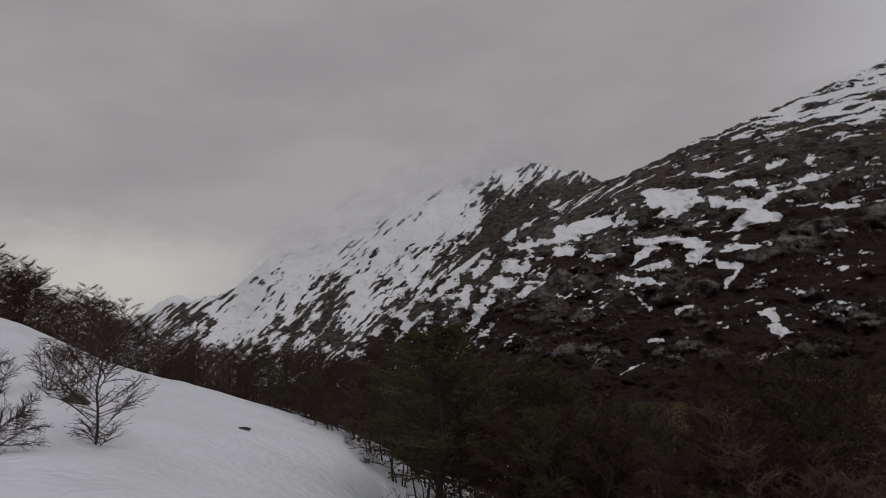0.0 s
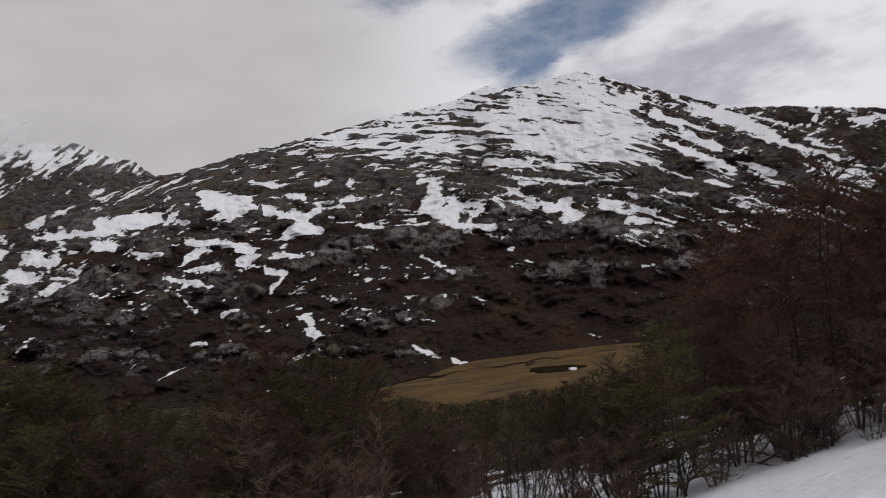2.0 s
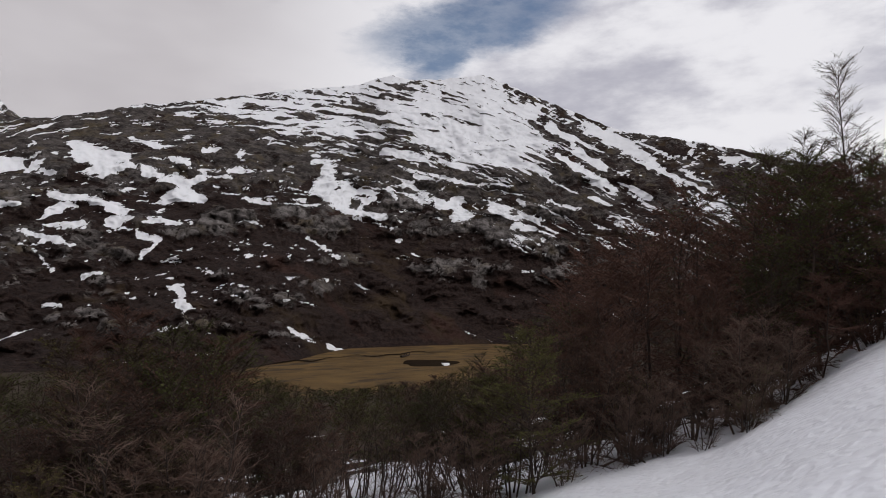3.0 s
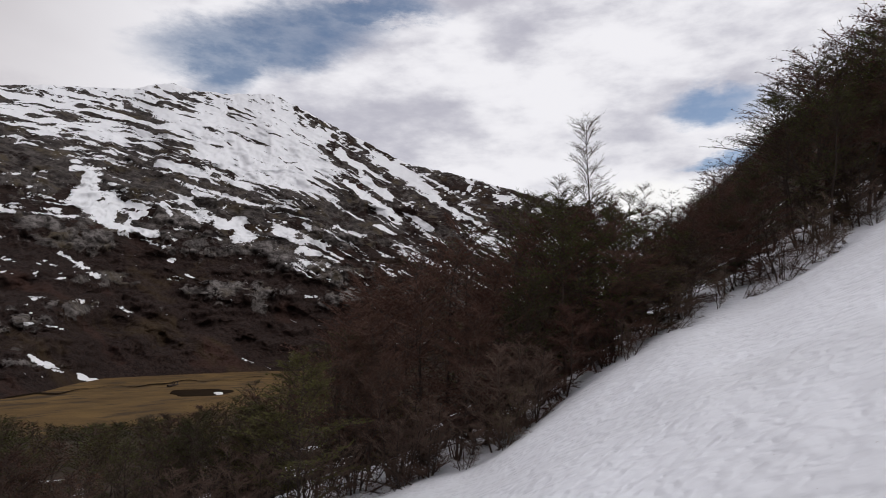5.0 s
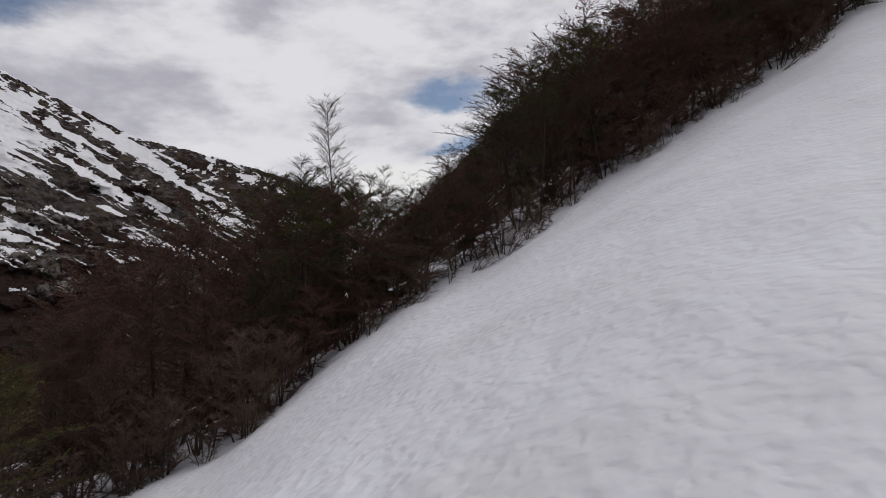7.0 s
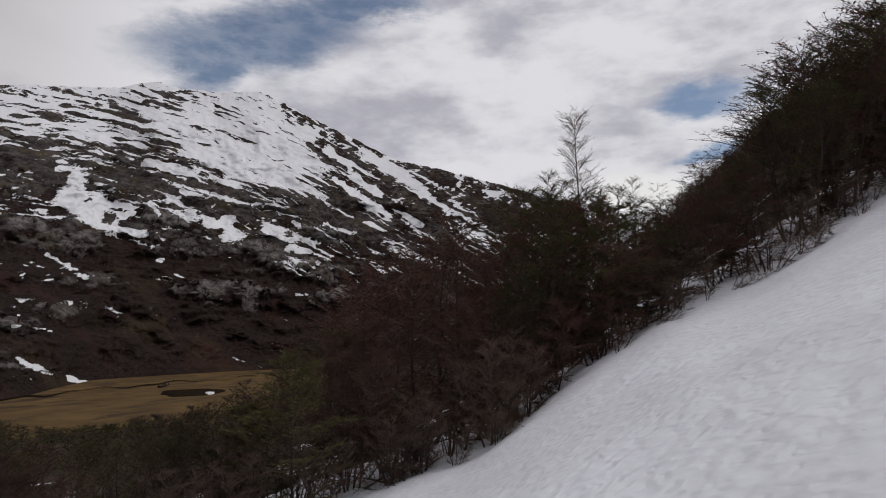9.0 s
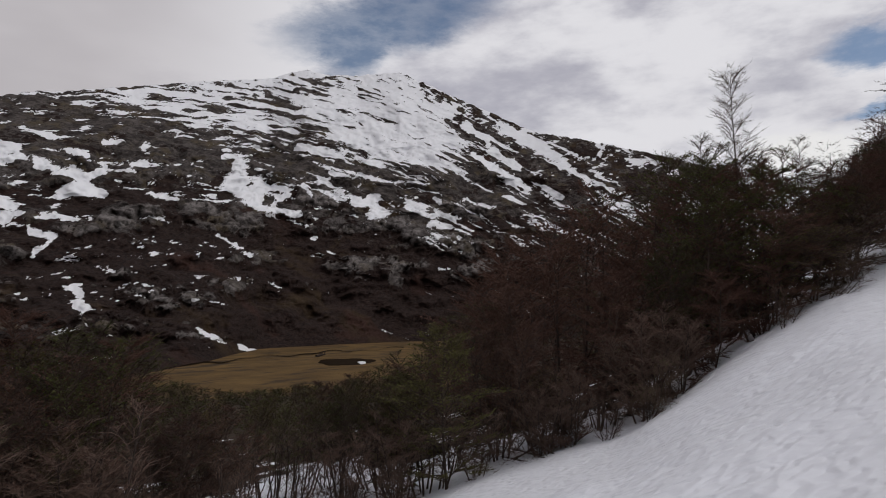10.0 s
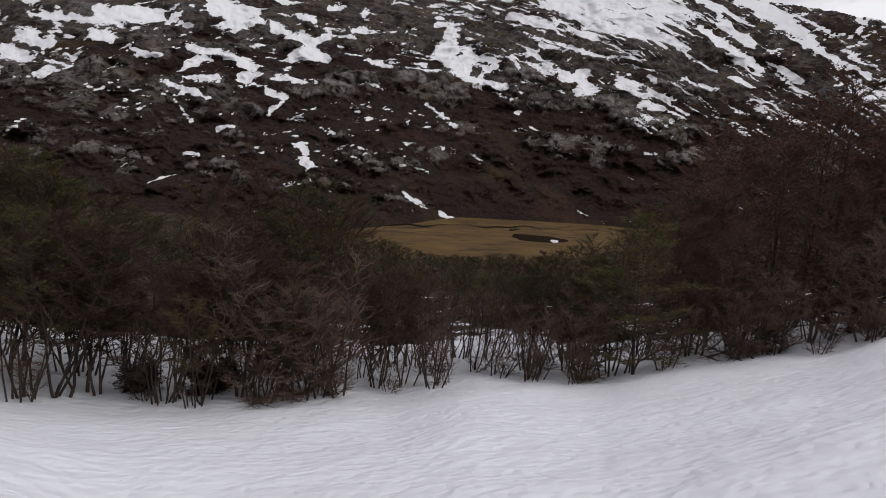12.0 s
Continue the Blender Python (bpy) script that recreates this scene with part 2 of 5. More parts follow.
STONE = rock_material()
MIST = mist_material()


# ---------------------------------------------------------------- numbers helpers
def lattice(ix, iy, seed):
    h = (ix * 374761393 + iy * 668265263 + seed * 974634777) & 0xFFFFFFFF
    h = ((h ^ (h >> 13)) * 1274126177) & 0xFFFFFFFF
    return ((h ^ (h >> 16)) & 0xFFFF) / 65535.0


def value_noise(x, y, seed):
    ix, iy = np.floor(x).astype(np.int64), np.floor(y).astype(np.int64)
    fx, fy = x - ix, y - iy
    fx, fy = fx * fx * (3 - 2 * fx), fy * fy * (3 - 2 * fy)
    a, b = lattice(ix, iy, seed), lattice(ix + 1, iy, seed)
    c, d = lattice(ix, iy + 1, seed), lattice(ix + 1, iy + 1, seed)
    return (a + (b - a) * fx) * (1 - fy) + (c + (d - c) * fx) * fy


def fbm(x, y, octaves, seed, ridged=False):
    total, amp, norm = np.zeros_like(x, dtype=float), 1.0, 0.0
    for o in range(octaves):
        v = value_noise(x * 2.03 ** o + 17.3 * o, y * 2.03 ** o - 9.1 * o, seed + o)
        if ridged:
            v = 1 - np.abs(2 * v - 1)
        total, norm, amp = total + amp * v, norm + amp, amp * 0.52
    return total / norm


def step(x, lo, hi):
    t = np.clip((x - lo) / (hi - lo), 0, 1)
    return t * t * (3 - 2 * t)


def mesh_from(name, verts, faces, mats, slots=None, smooth=True):
    me = bpy.data.meshes.new(name)
    me.from_pydata(verts, [], faces)
    for m in mats:
        me.materials.append(m)
    if slots is not None:
        me.polygons.foreach_set("material_index", np.asarray(slots, dtype=np.int32))
    if smooth:
        me.polygons.foreach_set("use_smooth", np.ones(len(me.polygons), dtype=bool))
    me.update()
    return me


def sheet(name, X, Y, Z, mat, closed=False, **fields):
    """A grid of points as one mesh, with point attributes."""
    n, k = X.shape
    idx = np.arange(n * k).reshape(n, k)
    if closed:
        idx = np.vstack([idx, idx[:1]])
    quads = np.stack([idx[:-1, :-1], idx[1:, :-1], idx[1:, 1:], idx[:-1, 1:]], -1).reshape(-1, 4)
    me = bpy.data.meshes.new(name)
    me.vertices.add(n * k)
    me.vertices.foreach_set("co", np.stack([X, Y, Z], -1).astype(np.float32).ravel())
    me.loops.add(len(quads) * 4)
    me.loops.foreach_set("vertex_index", quads.astype(np.int32).ravel())
    me.polygons.add(len(quads))
    me.polygons.foreach_set("loop_start", np.arange(0, len(quads) * 4, 4, dtype=np.int32))
    me.polygons.foreach_set("use_smooth", np.ones(len(quads), dtype=bool))
    me.materials.append(mat)
    for key, v in fields.items():
        at = me.attributes.new(key, "FLOAT", "POINT")
        at.data.foreach_set("value", v.astype(np.float32).ravel())
    me.update(calc_edges=True)
    me.validate()
    return me


def around(az, at, values):
    return np.interp(np.mod(np.asarray(az, float) + 180, 360) - 180, at, values)


# ---------------------------------------------------------------- the lie of the land
EDGE_AT = [-180, -120, -80, -50, -34, -26, -18, -11, -7.5, -4.8, -2, 2, 7, 12, 24, 36, 43, 53, 62, 70, 74, 79, 86, 93, 97, 108, 118, 122, 150, 180]
EDGE_R = [45, 40, 36, 34, 32, 30, 28, 26, 23, 17.5, 14.8, 13.8, 13, 12.6, 12.5, 13, 14, 14.5, 15, 15.5, 16, 17, 18, 20, 21, 24, 28, 30, 42, 45]
EDGE_Z = [14, 9, 7.5, 6, 4.7, 2.4, 0.9, -0.35, -1.0, -1.9, -2.2, -2.4, -2.66, -2.75, -2.72, -2.72, -2.45, -2.28, -1.52, -0.92, -0.15, 0.9, 2.3, 3.35, 4.35, 7.3, 10.6, 12.6, 18, 14]
FAR_AT = [-180, -120, -60, -34, -15, 0, 20, 40, 55, 65, 75, 80, 84, 88, 92, 95, 110, 130, 150, 180]
FAR_Z = {60: [20, 15, 10, 3, -1, -5, -6, -6, -5, -3, 1, 3, 7, 10, 14, 17, 24, 30, 30, 20],
         150: [60, 40, 22, 2, -8, -16, -20, -20, -18, -12, -4, 6, 22, 31, 41, 48, 66, 75, 75, 60],
         380: [150, 110, 50, -5, -25, -40, -42, -41, -40, -36, -20, 5, 40, 60, 85, 100, 140, 160, 180, 150],
         1000: [300, 250, 120, -10, -30, -42, -42, -42, -42, -40, -30, -10, 40, 70, 100, 120, 200, 300, 330, 300],
         4600: [300, 250, 120, 0, -30, -45, -45, -45, -45, -45, -30, -15, 10, 25, 40, 60, 150, 250, 300, 300]}


def edge_radius(az):
    return (around(az - 1.2, EDGE_AT, EDGE_R) + around(az, EDGE_AT, EDGE_R) + around(az + 1.2, EDGE_AT, EDGE_R)) / 3


def ground_z(az, r):
    """Height of the ground at an azimuth (degrees to the right of north) and a distance."""
    az, r = np.broadcast_arrays(np.asarray(az, float), np.asarray(r, float))
    re = edge_radius(az)
    ze = sum(around(az + d, EDGE_AT, EDGE_Z) for d in (-1.2, 0, 1.2)) / 3
    bow = around(az, [-180, -40, -18, -7, 8, 60, 80, 180], [1.2, 1.7, 1.5, 1.08, 1.0, 1.0, 1.15, 1.2])
    wide = sum(around(az + d, EDGE_AT, EDGE_Z) for d in range(-20, 21, 4)) / 11
    lo = 0.35
    k = step(r / re, lo, lo + 0.55)
    z = (wide * (1 - k) + ze * k) * np.power(np.clip(r / re, 0, 1), bow)
    hollow = around(az, [-30, -18, -12, -8, -5.5, -3, -1], [0, 0.25, 0.55, 0.8, 0.6, 0.2, 0]) * np.exp(-((r - 14) / 5) ** 2)
    z = z - hollow
    bank = around(az, [-180, -12, 0, 6, 50, 58, 90, 130, 180], [0.3, 0.3, 0.3, 0.45, 0.45, 0.22, 0.3, 0.6, 0.3])
    lip = fbm(re * np.sin(np.radians(az)) / 1.7, re * np.cos(np.radians(az)) / 1.7, 3, 91) - 0.5
    z = z - bank * (step(r - re - 2.2 * lip, 0.0, 1.1) - 0.6 * step(r - re, 3.0, 12.0))
    ra, za = re, ze
    for rb in sorted(FAR_Z):
        zb = around(az, FAR_AT, FAR_Z[rb])
        f = np.clip((r - ra) / (rb - ra), 0, 1)
        z = np.where(r > ra, za + (zb - za) * f, z)
        ra, za = rb, zb
    a = np.radians(az)
    x, y = r * np.sin(a), r * np.cos(a)
    fade = step(r, 1.0, 6.0)
    z = z + fade * 0.35 * (fbm(x / 4.5, y / 4.5, 3, 5) - 0.5) + 0.10 * (fbm(x / 0.8, y / 0.8, 2, 9) - 0.5)
    z = z + step(r, 30, 120) * (1 - step(r, 250, 400)) * 5 * (fbm(x / 40, y / 40, 3, 15) - 0.5)
    return z


def spot(az, r, sink=0.0):
    a = radians(az)
    return r * math.sin(a), r * math.cos(a), float(ground_z(az, r)) - sink


view = np.arange(-48, 136, 0.45)
rest = np.arange(136, 312, 2.0)
AZ = np.concatenate([view, rest])
RR = np.concatenate([[0.02], np.arange(0.6, 3, 0.3), np.geomspace(3, 45, 120), np.geomspace(47, 400, 44), np.geomspace(420, 4600, 40)])
A2, R2 = np.meshgrid(AZ, RR, indexing="ij")
GX, GY = R2 * np.sin(np.radians(A2)), R2 * np.cos(np.radians(A2))
GZ = ground_z(A2, R2)
past = R2 - edge_radius(A2)
azn = np.mod(A2 + 180, 360) - 180
inner = past - np.interp(azn, [-8, -5, 3, 9, 27, 34, 57, 64, 92, 100], [0, 7, 5, 2.0, 1.2, 1.6, 1.8, 1.8, 0.8, 0])
snowy = 1 - step(inner, 3.0, 6.0) * 1.1 * fbm(GX / 2.2, GY / 2.2, 3, 21) - 0.25 * step(inner, 4, 14) - 0.4 * step(past, 14, 40)
a180 = np.mod(A2 + 180, 360) - 180
bog = step(R2, 250, 300) * (1 - step(R2, 1300, 1500)) * step(a180, 14, 22) * (1 - step(a180, 55, 60))
snowy = np.where((R2 > 300) & (np.abs(a180) > 100), 0.4 + 0.5 * fbm(GX / 90, GY / 90, 4, 33), snowy)
ground = tagged(new("ground", sheet("ground", GX, GY, GZ, GROUND, closed=True, snow=snowy, bog=bog)),
                "steep spring snowfield above forest floor and yellow bog", "ground", kind="structure")


# ---------------------------------------------------------------- mountains
def strokes(az, el, lines, seed=40, warp=1.0):
    """How deep a point lies in the nearest of some ragged strips: 1 at the heart, 0 outside. Each: from, to, half width."""
    best = np.zeros_like(az)
    wa = az + warp * (0.7 * (fbm(az / 0.9, el / 0.55, 4, seed) - 0.5) + 0.36 * (fbm(az / 0.3, el / 0.2, 3, seed + 6) - 0.5) + 0.2 * (fbm(az / 0.1, el / 0.08, 2, seed + 8) - 0.5))
    we = el + warp * (0.5 * (fbm(az / 0.8, el / 0.5, 4, seed + 10) - 0.5) + 0.26 * (fbm(az / 0.3, el / 0.2, 3, seed + 16) - 0.5) + 0.16 * (fbm(az / 0.1, el / 0.08, 2, seed + 18) - 0.5))
    for a0, e0, a1, e1, w in lines:
        m = (np.abs(az - (a0 + a1) / 2) < abs(a1 - a0) / 2 + 2 * w + 1.2) & (np.abs(el - (e0 + e1) / 2) < abs(e1 - e0) / 2 + 2 * w + 1.0)
        u, v = wa[m] - a0, we[m] - e0
        da, de = a1 - a0, e1 - e0
        t = np.clip((u * da + v * de) / max(da * da + de * de, 1e-6), 0, 1)
        d = np.hypot(u - t * da, v - t * de) / w
        best[m] = np.maximum(best[m], 1 - step(d, 0.25, 1.7))
    return best


def domes(x, y, seed):
    """Rounded bosses of rock scattered over a plane, 0 to 1 high."""
    ix, iy = np.floor(x).astype(np.int64), np.floor(y).astype(np.int64)
    best = np.zeros_like(x)
    for dx in (-1, 0, 1):
        for dy in (-1, 0, 1):
            cx, cy = ix + dx, iy + dy
            px, py = cx + lattice(cx, cy, seed), cy + lattice(cx, cy, seed + 1)
            size = 0.35 + 0.75 * lattice(cx, cy, seed + 2) ** 2
            best = np.maximum(best, size * np.sqrt(np.clip(1 - ((x - px) ** 2 + (y - py) ** 2) / size ** 2, 0, 1)))
    return best


def mountain(name, az, ridge, foot_r, ridge_r, rows_up, bend, seed, rough, bosses=None):
    """A mountain side as rows of ground from its foot to its ridge and down behind."""
    v = np.concatenate([np.linspace(0, 1, rows_up), [1.03, 1.1, 1.25]])
    A, V = np.meshgrid(az, v, indexing="ij")
    top = np.interp(A, *ridge)
    rf, rr = np.interp(A, *foot_r), np.interp(A, *ridge_r)
    foot = np.degrees(np.arctan2(-46.0, rf)) - 0.25
    up = np.clip(V, 0, 1)
    el = foot + (top - foot) * up ** bend
    jag = (fbm(A / 0.45, el / 0.6, 4, seed + 7) - 0.5) * 0.28 * step(up, 0.93, 1.0)
    lump = (fbm(A / 3.2, el / 1.6, 5, seed) - 0.5) * 1.5 + (fbm(A / 0.9, el / 0.45, 3, seed + 3, True) - 0.5) * 0.4
    boss = np.zeros_like(A) if bosses is None else bosses(A, el)
    calm = step(up, 0.0, 0.1) * (1 - 0.8 * step(up, 0.7, 1.0))
    el2 = el + jag + (lump * rough + boss * 0.34) * calm
    R = rf + (rr - rf) * up + ((fbm(A / 2.0, el / 1.2, 4, seed + 11) - 0.5) * 90 - boss * 24) * calm
    Z = EYE + R * np.tan(np.radians(el2))
    drop = np.clip(V - 1, 0, 1)
    R, Z = R + drop * 2400, Z - drop * 1500
    a = np.radians(A)
    return A, el, el2, up, R * np.sin(a), R * np.cos(a), Z


DIP_AT, DIP = [-13, 10, 25, 45, 58, 75], [0.95, 0.62, 0.12, -0.16, -0.5, -0.55]


def bedding(A, el):
    """Height across the strata, which rise to the west and dip to the east."""
    at = np.linspace(-13, 100, 60)
    return el - np.interp(A, at, np.cumsum(np.interp(at, DIP_AT, DIP)) * 113 / 59)


def snow_floor(A):
    """Elevation above which snow lies between the ledges."""
    return np.interp(A, [-13, -4, 2, 8, 16, 24, 34, 44, 52, 60, 70], [1, 3.0, 6.0, 9.0, 12.4, 13.4, 13.2, 12.4, 10.9, 9.5, 7.5])


def ledges(A, el):
    """Long low ledges of rock that stand out of the upper snow, 0 to 1."""
    al = bedding(A, el) + 1.0 * (fbm(A / 1.9, el / 1.0, 4, 240) - 0.5)
    wa = A + 1.2 * (fbm(A / 1.1, el / 0.5, 3, 245) - 0.5)
    k = np.maximum(domes(wa / 3.4, al / 0.32, 250), 0.95 * domes(wa / 2.0, al / 0.19, 255))
    return np.maximum(k, 0.85 * domes(wa / 1.1, al / 0.12, 258))


# whalebacks and crags of bare rock on the lower slopes: from, to, half width
OUTCROPS = [(43.6, 7.9, 47.0, 7.8, 0.78), (49.0, 8.0, 52.8, 7.4, 0.65), (53.1, 6.7, 58.1, 5.8, 0.95), (56.4, 3.4, 62.2, 4.6, 0.52),
            (45.7, 4.3, 51.4, 4.0, 0.60), (34.4, 7.9, 39.1, 7.8, 0.95), (28.2, 7.3, 31.2, 7.6, 0.78),
            (30.1, 1.6, 34.6, 1.0, 0.78), (33.5, -1.8, 38.2, -3.1, 0.86), (17.8, -0.7, 20.4, -0.5, 0.86), (11.2, -0.3, 13.6, -0.1, 0.65),
            (29.6, 14.0, 34.0, 12.8, 1.72), (38.5, 12.5, 47.4, 11.7, 0.78), (15.6, 12.2, 16.9, 13.8, 0.86), (43.3, 10.1, 45.8, 9.9, 0.65),
            (55.4, 9.7, 58.4, 8.8, 0.52), (26.8, -0.8, 30.6, -0.8, 0.60)]


def main_bosses(A, el):
    """Rounded, cracked bosses of rock, 0 to 1: in crags where the slope is bare, and as ledges in the upper snow."""
    wa, we = A + 0.9 * (fbm(A / 1.2, el / 0.8, 4, 160) - 0.5), el + 0.6 * (fbm(A / 1.2, el / 0.8, 4, 170) - 0.5)
    b = np.maximum(np.maximum(0.85 * domes(wa / 1.5, we / 0.66, 150), 0.8 * domes(wa / 0.75, we / 0.42, 155)), 0.45 * domes(wa / 0.34, we / 0.22, 158))
    crack = fbm(wa / 0.2 + 0.5 * el, we / 0.55, 3, 190, True)
    b = b * (1 - 0.4 * step(crack, 0.76, 0.9)) + 0.08 * (fbm(A / 0.3, el / 0.2, 3, 195) - 0.5)
    loose = step(fbm(A / 5, el / 2.2, 4, 180) + 0.06 * (1 - step(A, 24, 30)) - 0.3 * step(A, 36, 40) * (1 - step(el, 0.5, 3.0)), 0.48, 0.62)
    where = step(el, -3.5, -1.0) * (1 - step(el, 11, 14)) * np.maximum(0.75 * loose, np.clip(1.6 * strokes(A, el, OUTCROPS, 140, 1.6), 0, 1))
    high = step(el - snow_floor(A), -0.5, 1.0) * step(A, 6, 14) * (1 - step(A, 56, 60))
    high = high * (1 - np.clip(1.5 - np.hypot((A - 51) / 5.5, (el - 15.6) / 1.9), 0, 1))
    return np.maximum(np.clip(b, 0, 1) * where, 0.35 * high * np.clip(ledges(A, el) - 0.4, 0, 1))


# the long mountain across the valley
MAIN_RIDGE = ([-13, -10, -0.7, 6.5, 14.5, 17.5, 23, 30, 35, 40, 43.2, 45.8, 48, 51.5, 55.3, 59.5, 63.5, 67.5, 71, 74, 90, 100],
              [-2.2, 0.2, 6.7, 10.8, 14.0, 14.7, 16.4, 17.9, 18.9, 19.6, 20.6, 20.3, 20.4, 20.8, 19.2, 17.5, 15.7, 14.9, 14.0, 13.2, 8, 5])
A, E, E2, U, X, Y, Z = mountain("main", np.arange(-13, 80, 0.1), MAIN_RIDGE,
                            ([-13, 0, 10, 30, 36, 40, 52, 60, 100], [1000, 700, 560, 470, 640, 880, 1100, 1150, 1200]),
                            ([-13, 10, 40, 60, 100], [1500, 1500, 1900, 2000, 2000]), 330, 0.92, 100, 0.5, main_bosses)
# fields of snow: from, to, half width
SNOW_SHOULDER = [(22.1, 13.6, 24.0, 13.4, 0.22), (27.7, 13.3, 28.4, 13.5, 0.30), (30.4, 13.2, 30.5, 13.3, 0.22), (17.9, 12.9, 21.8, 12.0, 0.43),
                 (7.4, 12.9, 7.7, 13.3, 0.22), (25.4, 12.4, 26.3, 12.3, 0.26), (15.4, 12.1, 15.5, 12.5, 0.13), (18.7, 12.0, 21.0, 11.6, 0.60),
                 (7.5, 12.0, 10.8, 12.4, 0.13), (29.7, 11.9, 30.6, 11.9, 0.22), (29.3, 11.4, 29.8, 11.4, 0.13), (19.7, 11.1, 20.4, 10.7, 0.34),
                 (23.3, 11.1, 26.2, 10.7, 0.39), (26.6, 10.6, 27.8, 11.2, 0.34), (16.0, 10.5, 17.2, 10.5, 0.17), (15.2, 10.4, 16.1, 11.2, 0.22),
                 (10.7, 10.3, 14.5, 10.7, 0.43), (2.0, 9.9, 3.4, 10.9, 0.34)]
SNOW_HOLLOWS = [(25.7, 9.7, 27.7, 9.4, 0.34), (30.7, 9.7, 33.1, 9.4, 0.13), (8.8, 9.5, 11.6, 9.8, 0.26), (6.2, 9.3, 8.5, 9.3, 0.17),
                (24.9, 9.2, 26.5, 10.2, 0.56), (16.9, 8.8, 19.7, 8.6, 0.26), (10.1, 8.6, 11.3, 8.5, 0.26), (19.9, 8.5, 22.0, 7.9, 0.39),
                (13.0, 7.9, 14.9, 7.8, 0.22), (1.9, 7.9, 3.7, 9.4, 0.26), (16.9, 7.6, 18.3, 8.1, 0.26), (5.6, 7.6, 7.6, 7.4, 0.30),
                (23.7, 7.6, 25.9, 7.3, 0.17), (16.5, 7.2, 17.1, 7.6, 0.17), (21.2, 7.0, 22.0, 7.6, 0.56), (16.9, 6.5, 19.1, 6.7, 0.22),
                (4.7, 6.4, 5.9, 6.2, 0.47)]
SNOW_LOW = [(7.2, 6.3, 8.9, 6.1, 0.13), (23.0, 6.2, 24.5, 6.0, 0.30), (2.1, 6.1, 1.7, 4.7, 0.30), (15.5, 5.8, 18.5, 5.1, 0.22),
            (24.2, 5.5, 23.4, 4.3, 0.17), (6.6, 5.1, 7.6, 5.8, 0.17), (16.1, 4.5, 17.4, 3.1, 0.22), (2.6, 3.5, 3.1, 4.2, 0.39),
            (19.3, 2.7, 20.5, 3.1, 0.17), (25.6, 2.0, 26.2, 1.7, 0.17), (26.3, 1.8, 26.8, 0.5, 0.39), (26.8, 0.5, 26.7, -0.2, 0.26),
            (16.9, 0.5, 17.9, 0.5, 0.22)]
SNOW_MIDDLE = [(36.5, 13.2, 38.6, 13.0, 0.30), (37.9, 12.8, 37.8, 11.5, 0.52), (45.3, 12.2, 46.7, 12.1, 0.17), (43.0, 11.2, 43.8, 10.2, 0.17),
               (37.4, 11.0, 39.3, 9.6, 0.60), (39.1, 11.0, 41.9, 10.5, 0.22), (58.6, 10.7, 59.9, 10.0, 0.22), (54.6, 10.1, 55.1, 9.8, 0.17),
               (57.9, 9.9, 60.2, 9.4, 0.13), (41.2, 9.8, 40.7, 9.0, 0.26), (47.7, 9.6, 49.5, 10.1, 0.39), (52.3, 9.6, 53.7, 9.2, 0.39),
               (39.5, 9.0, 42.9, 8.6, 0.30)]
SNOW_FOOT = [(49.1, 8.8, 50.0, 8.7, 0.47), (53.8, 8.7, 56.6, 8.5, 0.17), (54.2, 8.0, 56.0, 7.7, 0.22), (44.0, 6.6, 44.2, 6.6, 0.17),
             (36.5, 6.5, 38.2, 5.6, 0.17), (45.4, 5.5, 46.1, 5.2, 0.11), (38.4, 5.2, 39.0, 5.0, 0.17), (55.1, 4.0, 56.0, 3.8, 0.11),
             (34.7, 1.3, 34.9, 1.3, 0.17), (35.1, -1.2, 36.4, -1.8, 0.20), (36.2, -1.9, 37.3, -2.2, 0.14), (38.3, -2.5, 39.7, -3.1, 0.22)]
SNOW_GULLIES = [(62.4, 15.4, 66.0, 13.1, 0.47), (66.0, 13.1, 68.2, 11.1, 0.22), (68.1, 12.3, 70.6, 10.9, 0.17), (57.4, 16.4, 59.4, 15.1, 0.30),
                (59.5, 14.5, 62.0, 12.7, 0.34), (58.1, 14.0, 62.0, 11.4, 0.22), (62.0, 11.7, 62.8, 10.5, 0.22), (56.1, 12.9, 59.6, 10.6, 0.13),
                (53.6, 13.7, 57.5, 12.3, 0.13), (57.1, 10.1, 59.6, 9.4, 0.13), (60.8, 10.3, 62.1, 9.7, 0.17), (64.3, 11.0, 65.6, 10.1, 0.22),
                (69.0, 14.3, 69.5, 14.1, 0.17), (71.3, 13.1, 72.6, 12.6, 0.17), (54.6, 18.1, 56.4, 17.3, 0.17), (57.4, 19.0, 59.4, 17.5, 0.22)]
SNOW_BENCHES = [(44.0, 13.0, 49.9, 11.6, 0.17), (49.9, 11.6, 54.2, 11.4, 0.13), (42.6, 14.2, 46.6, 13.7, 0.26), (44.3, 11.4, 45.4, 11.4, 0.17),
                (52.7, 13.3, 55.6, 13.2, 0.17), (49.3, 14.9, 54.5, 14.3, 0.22)]
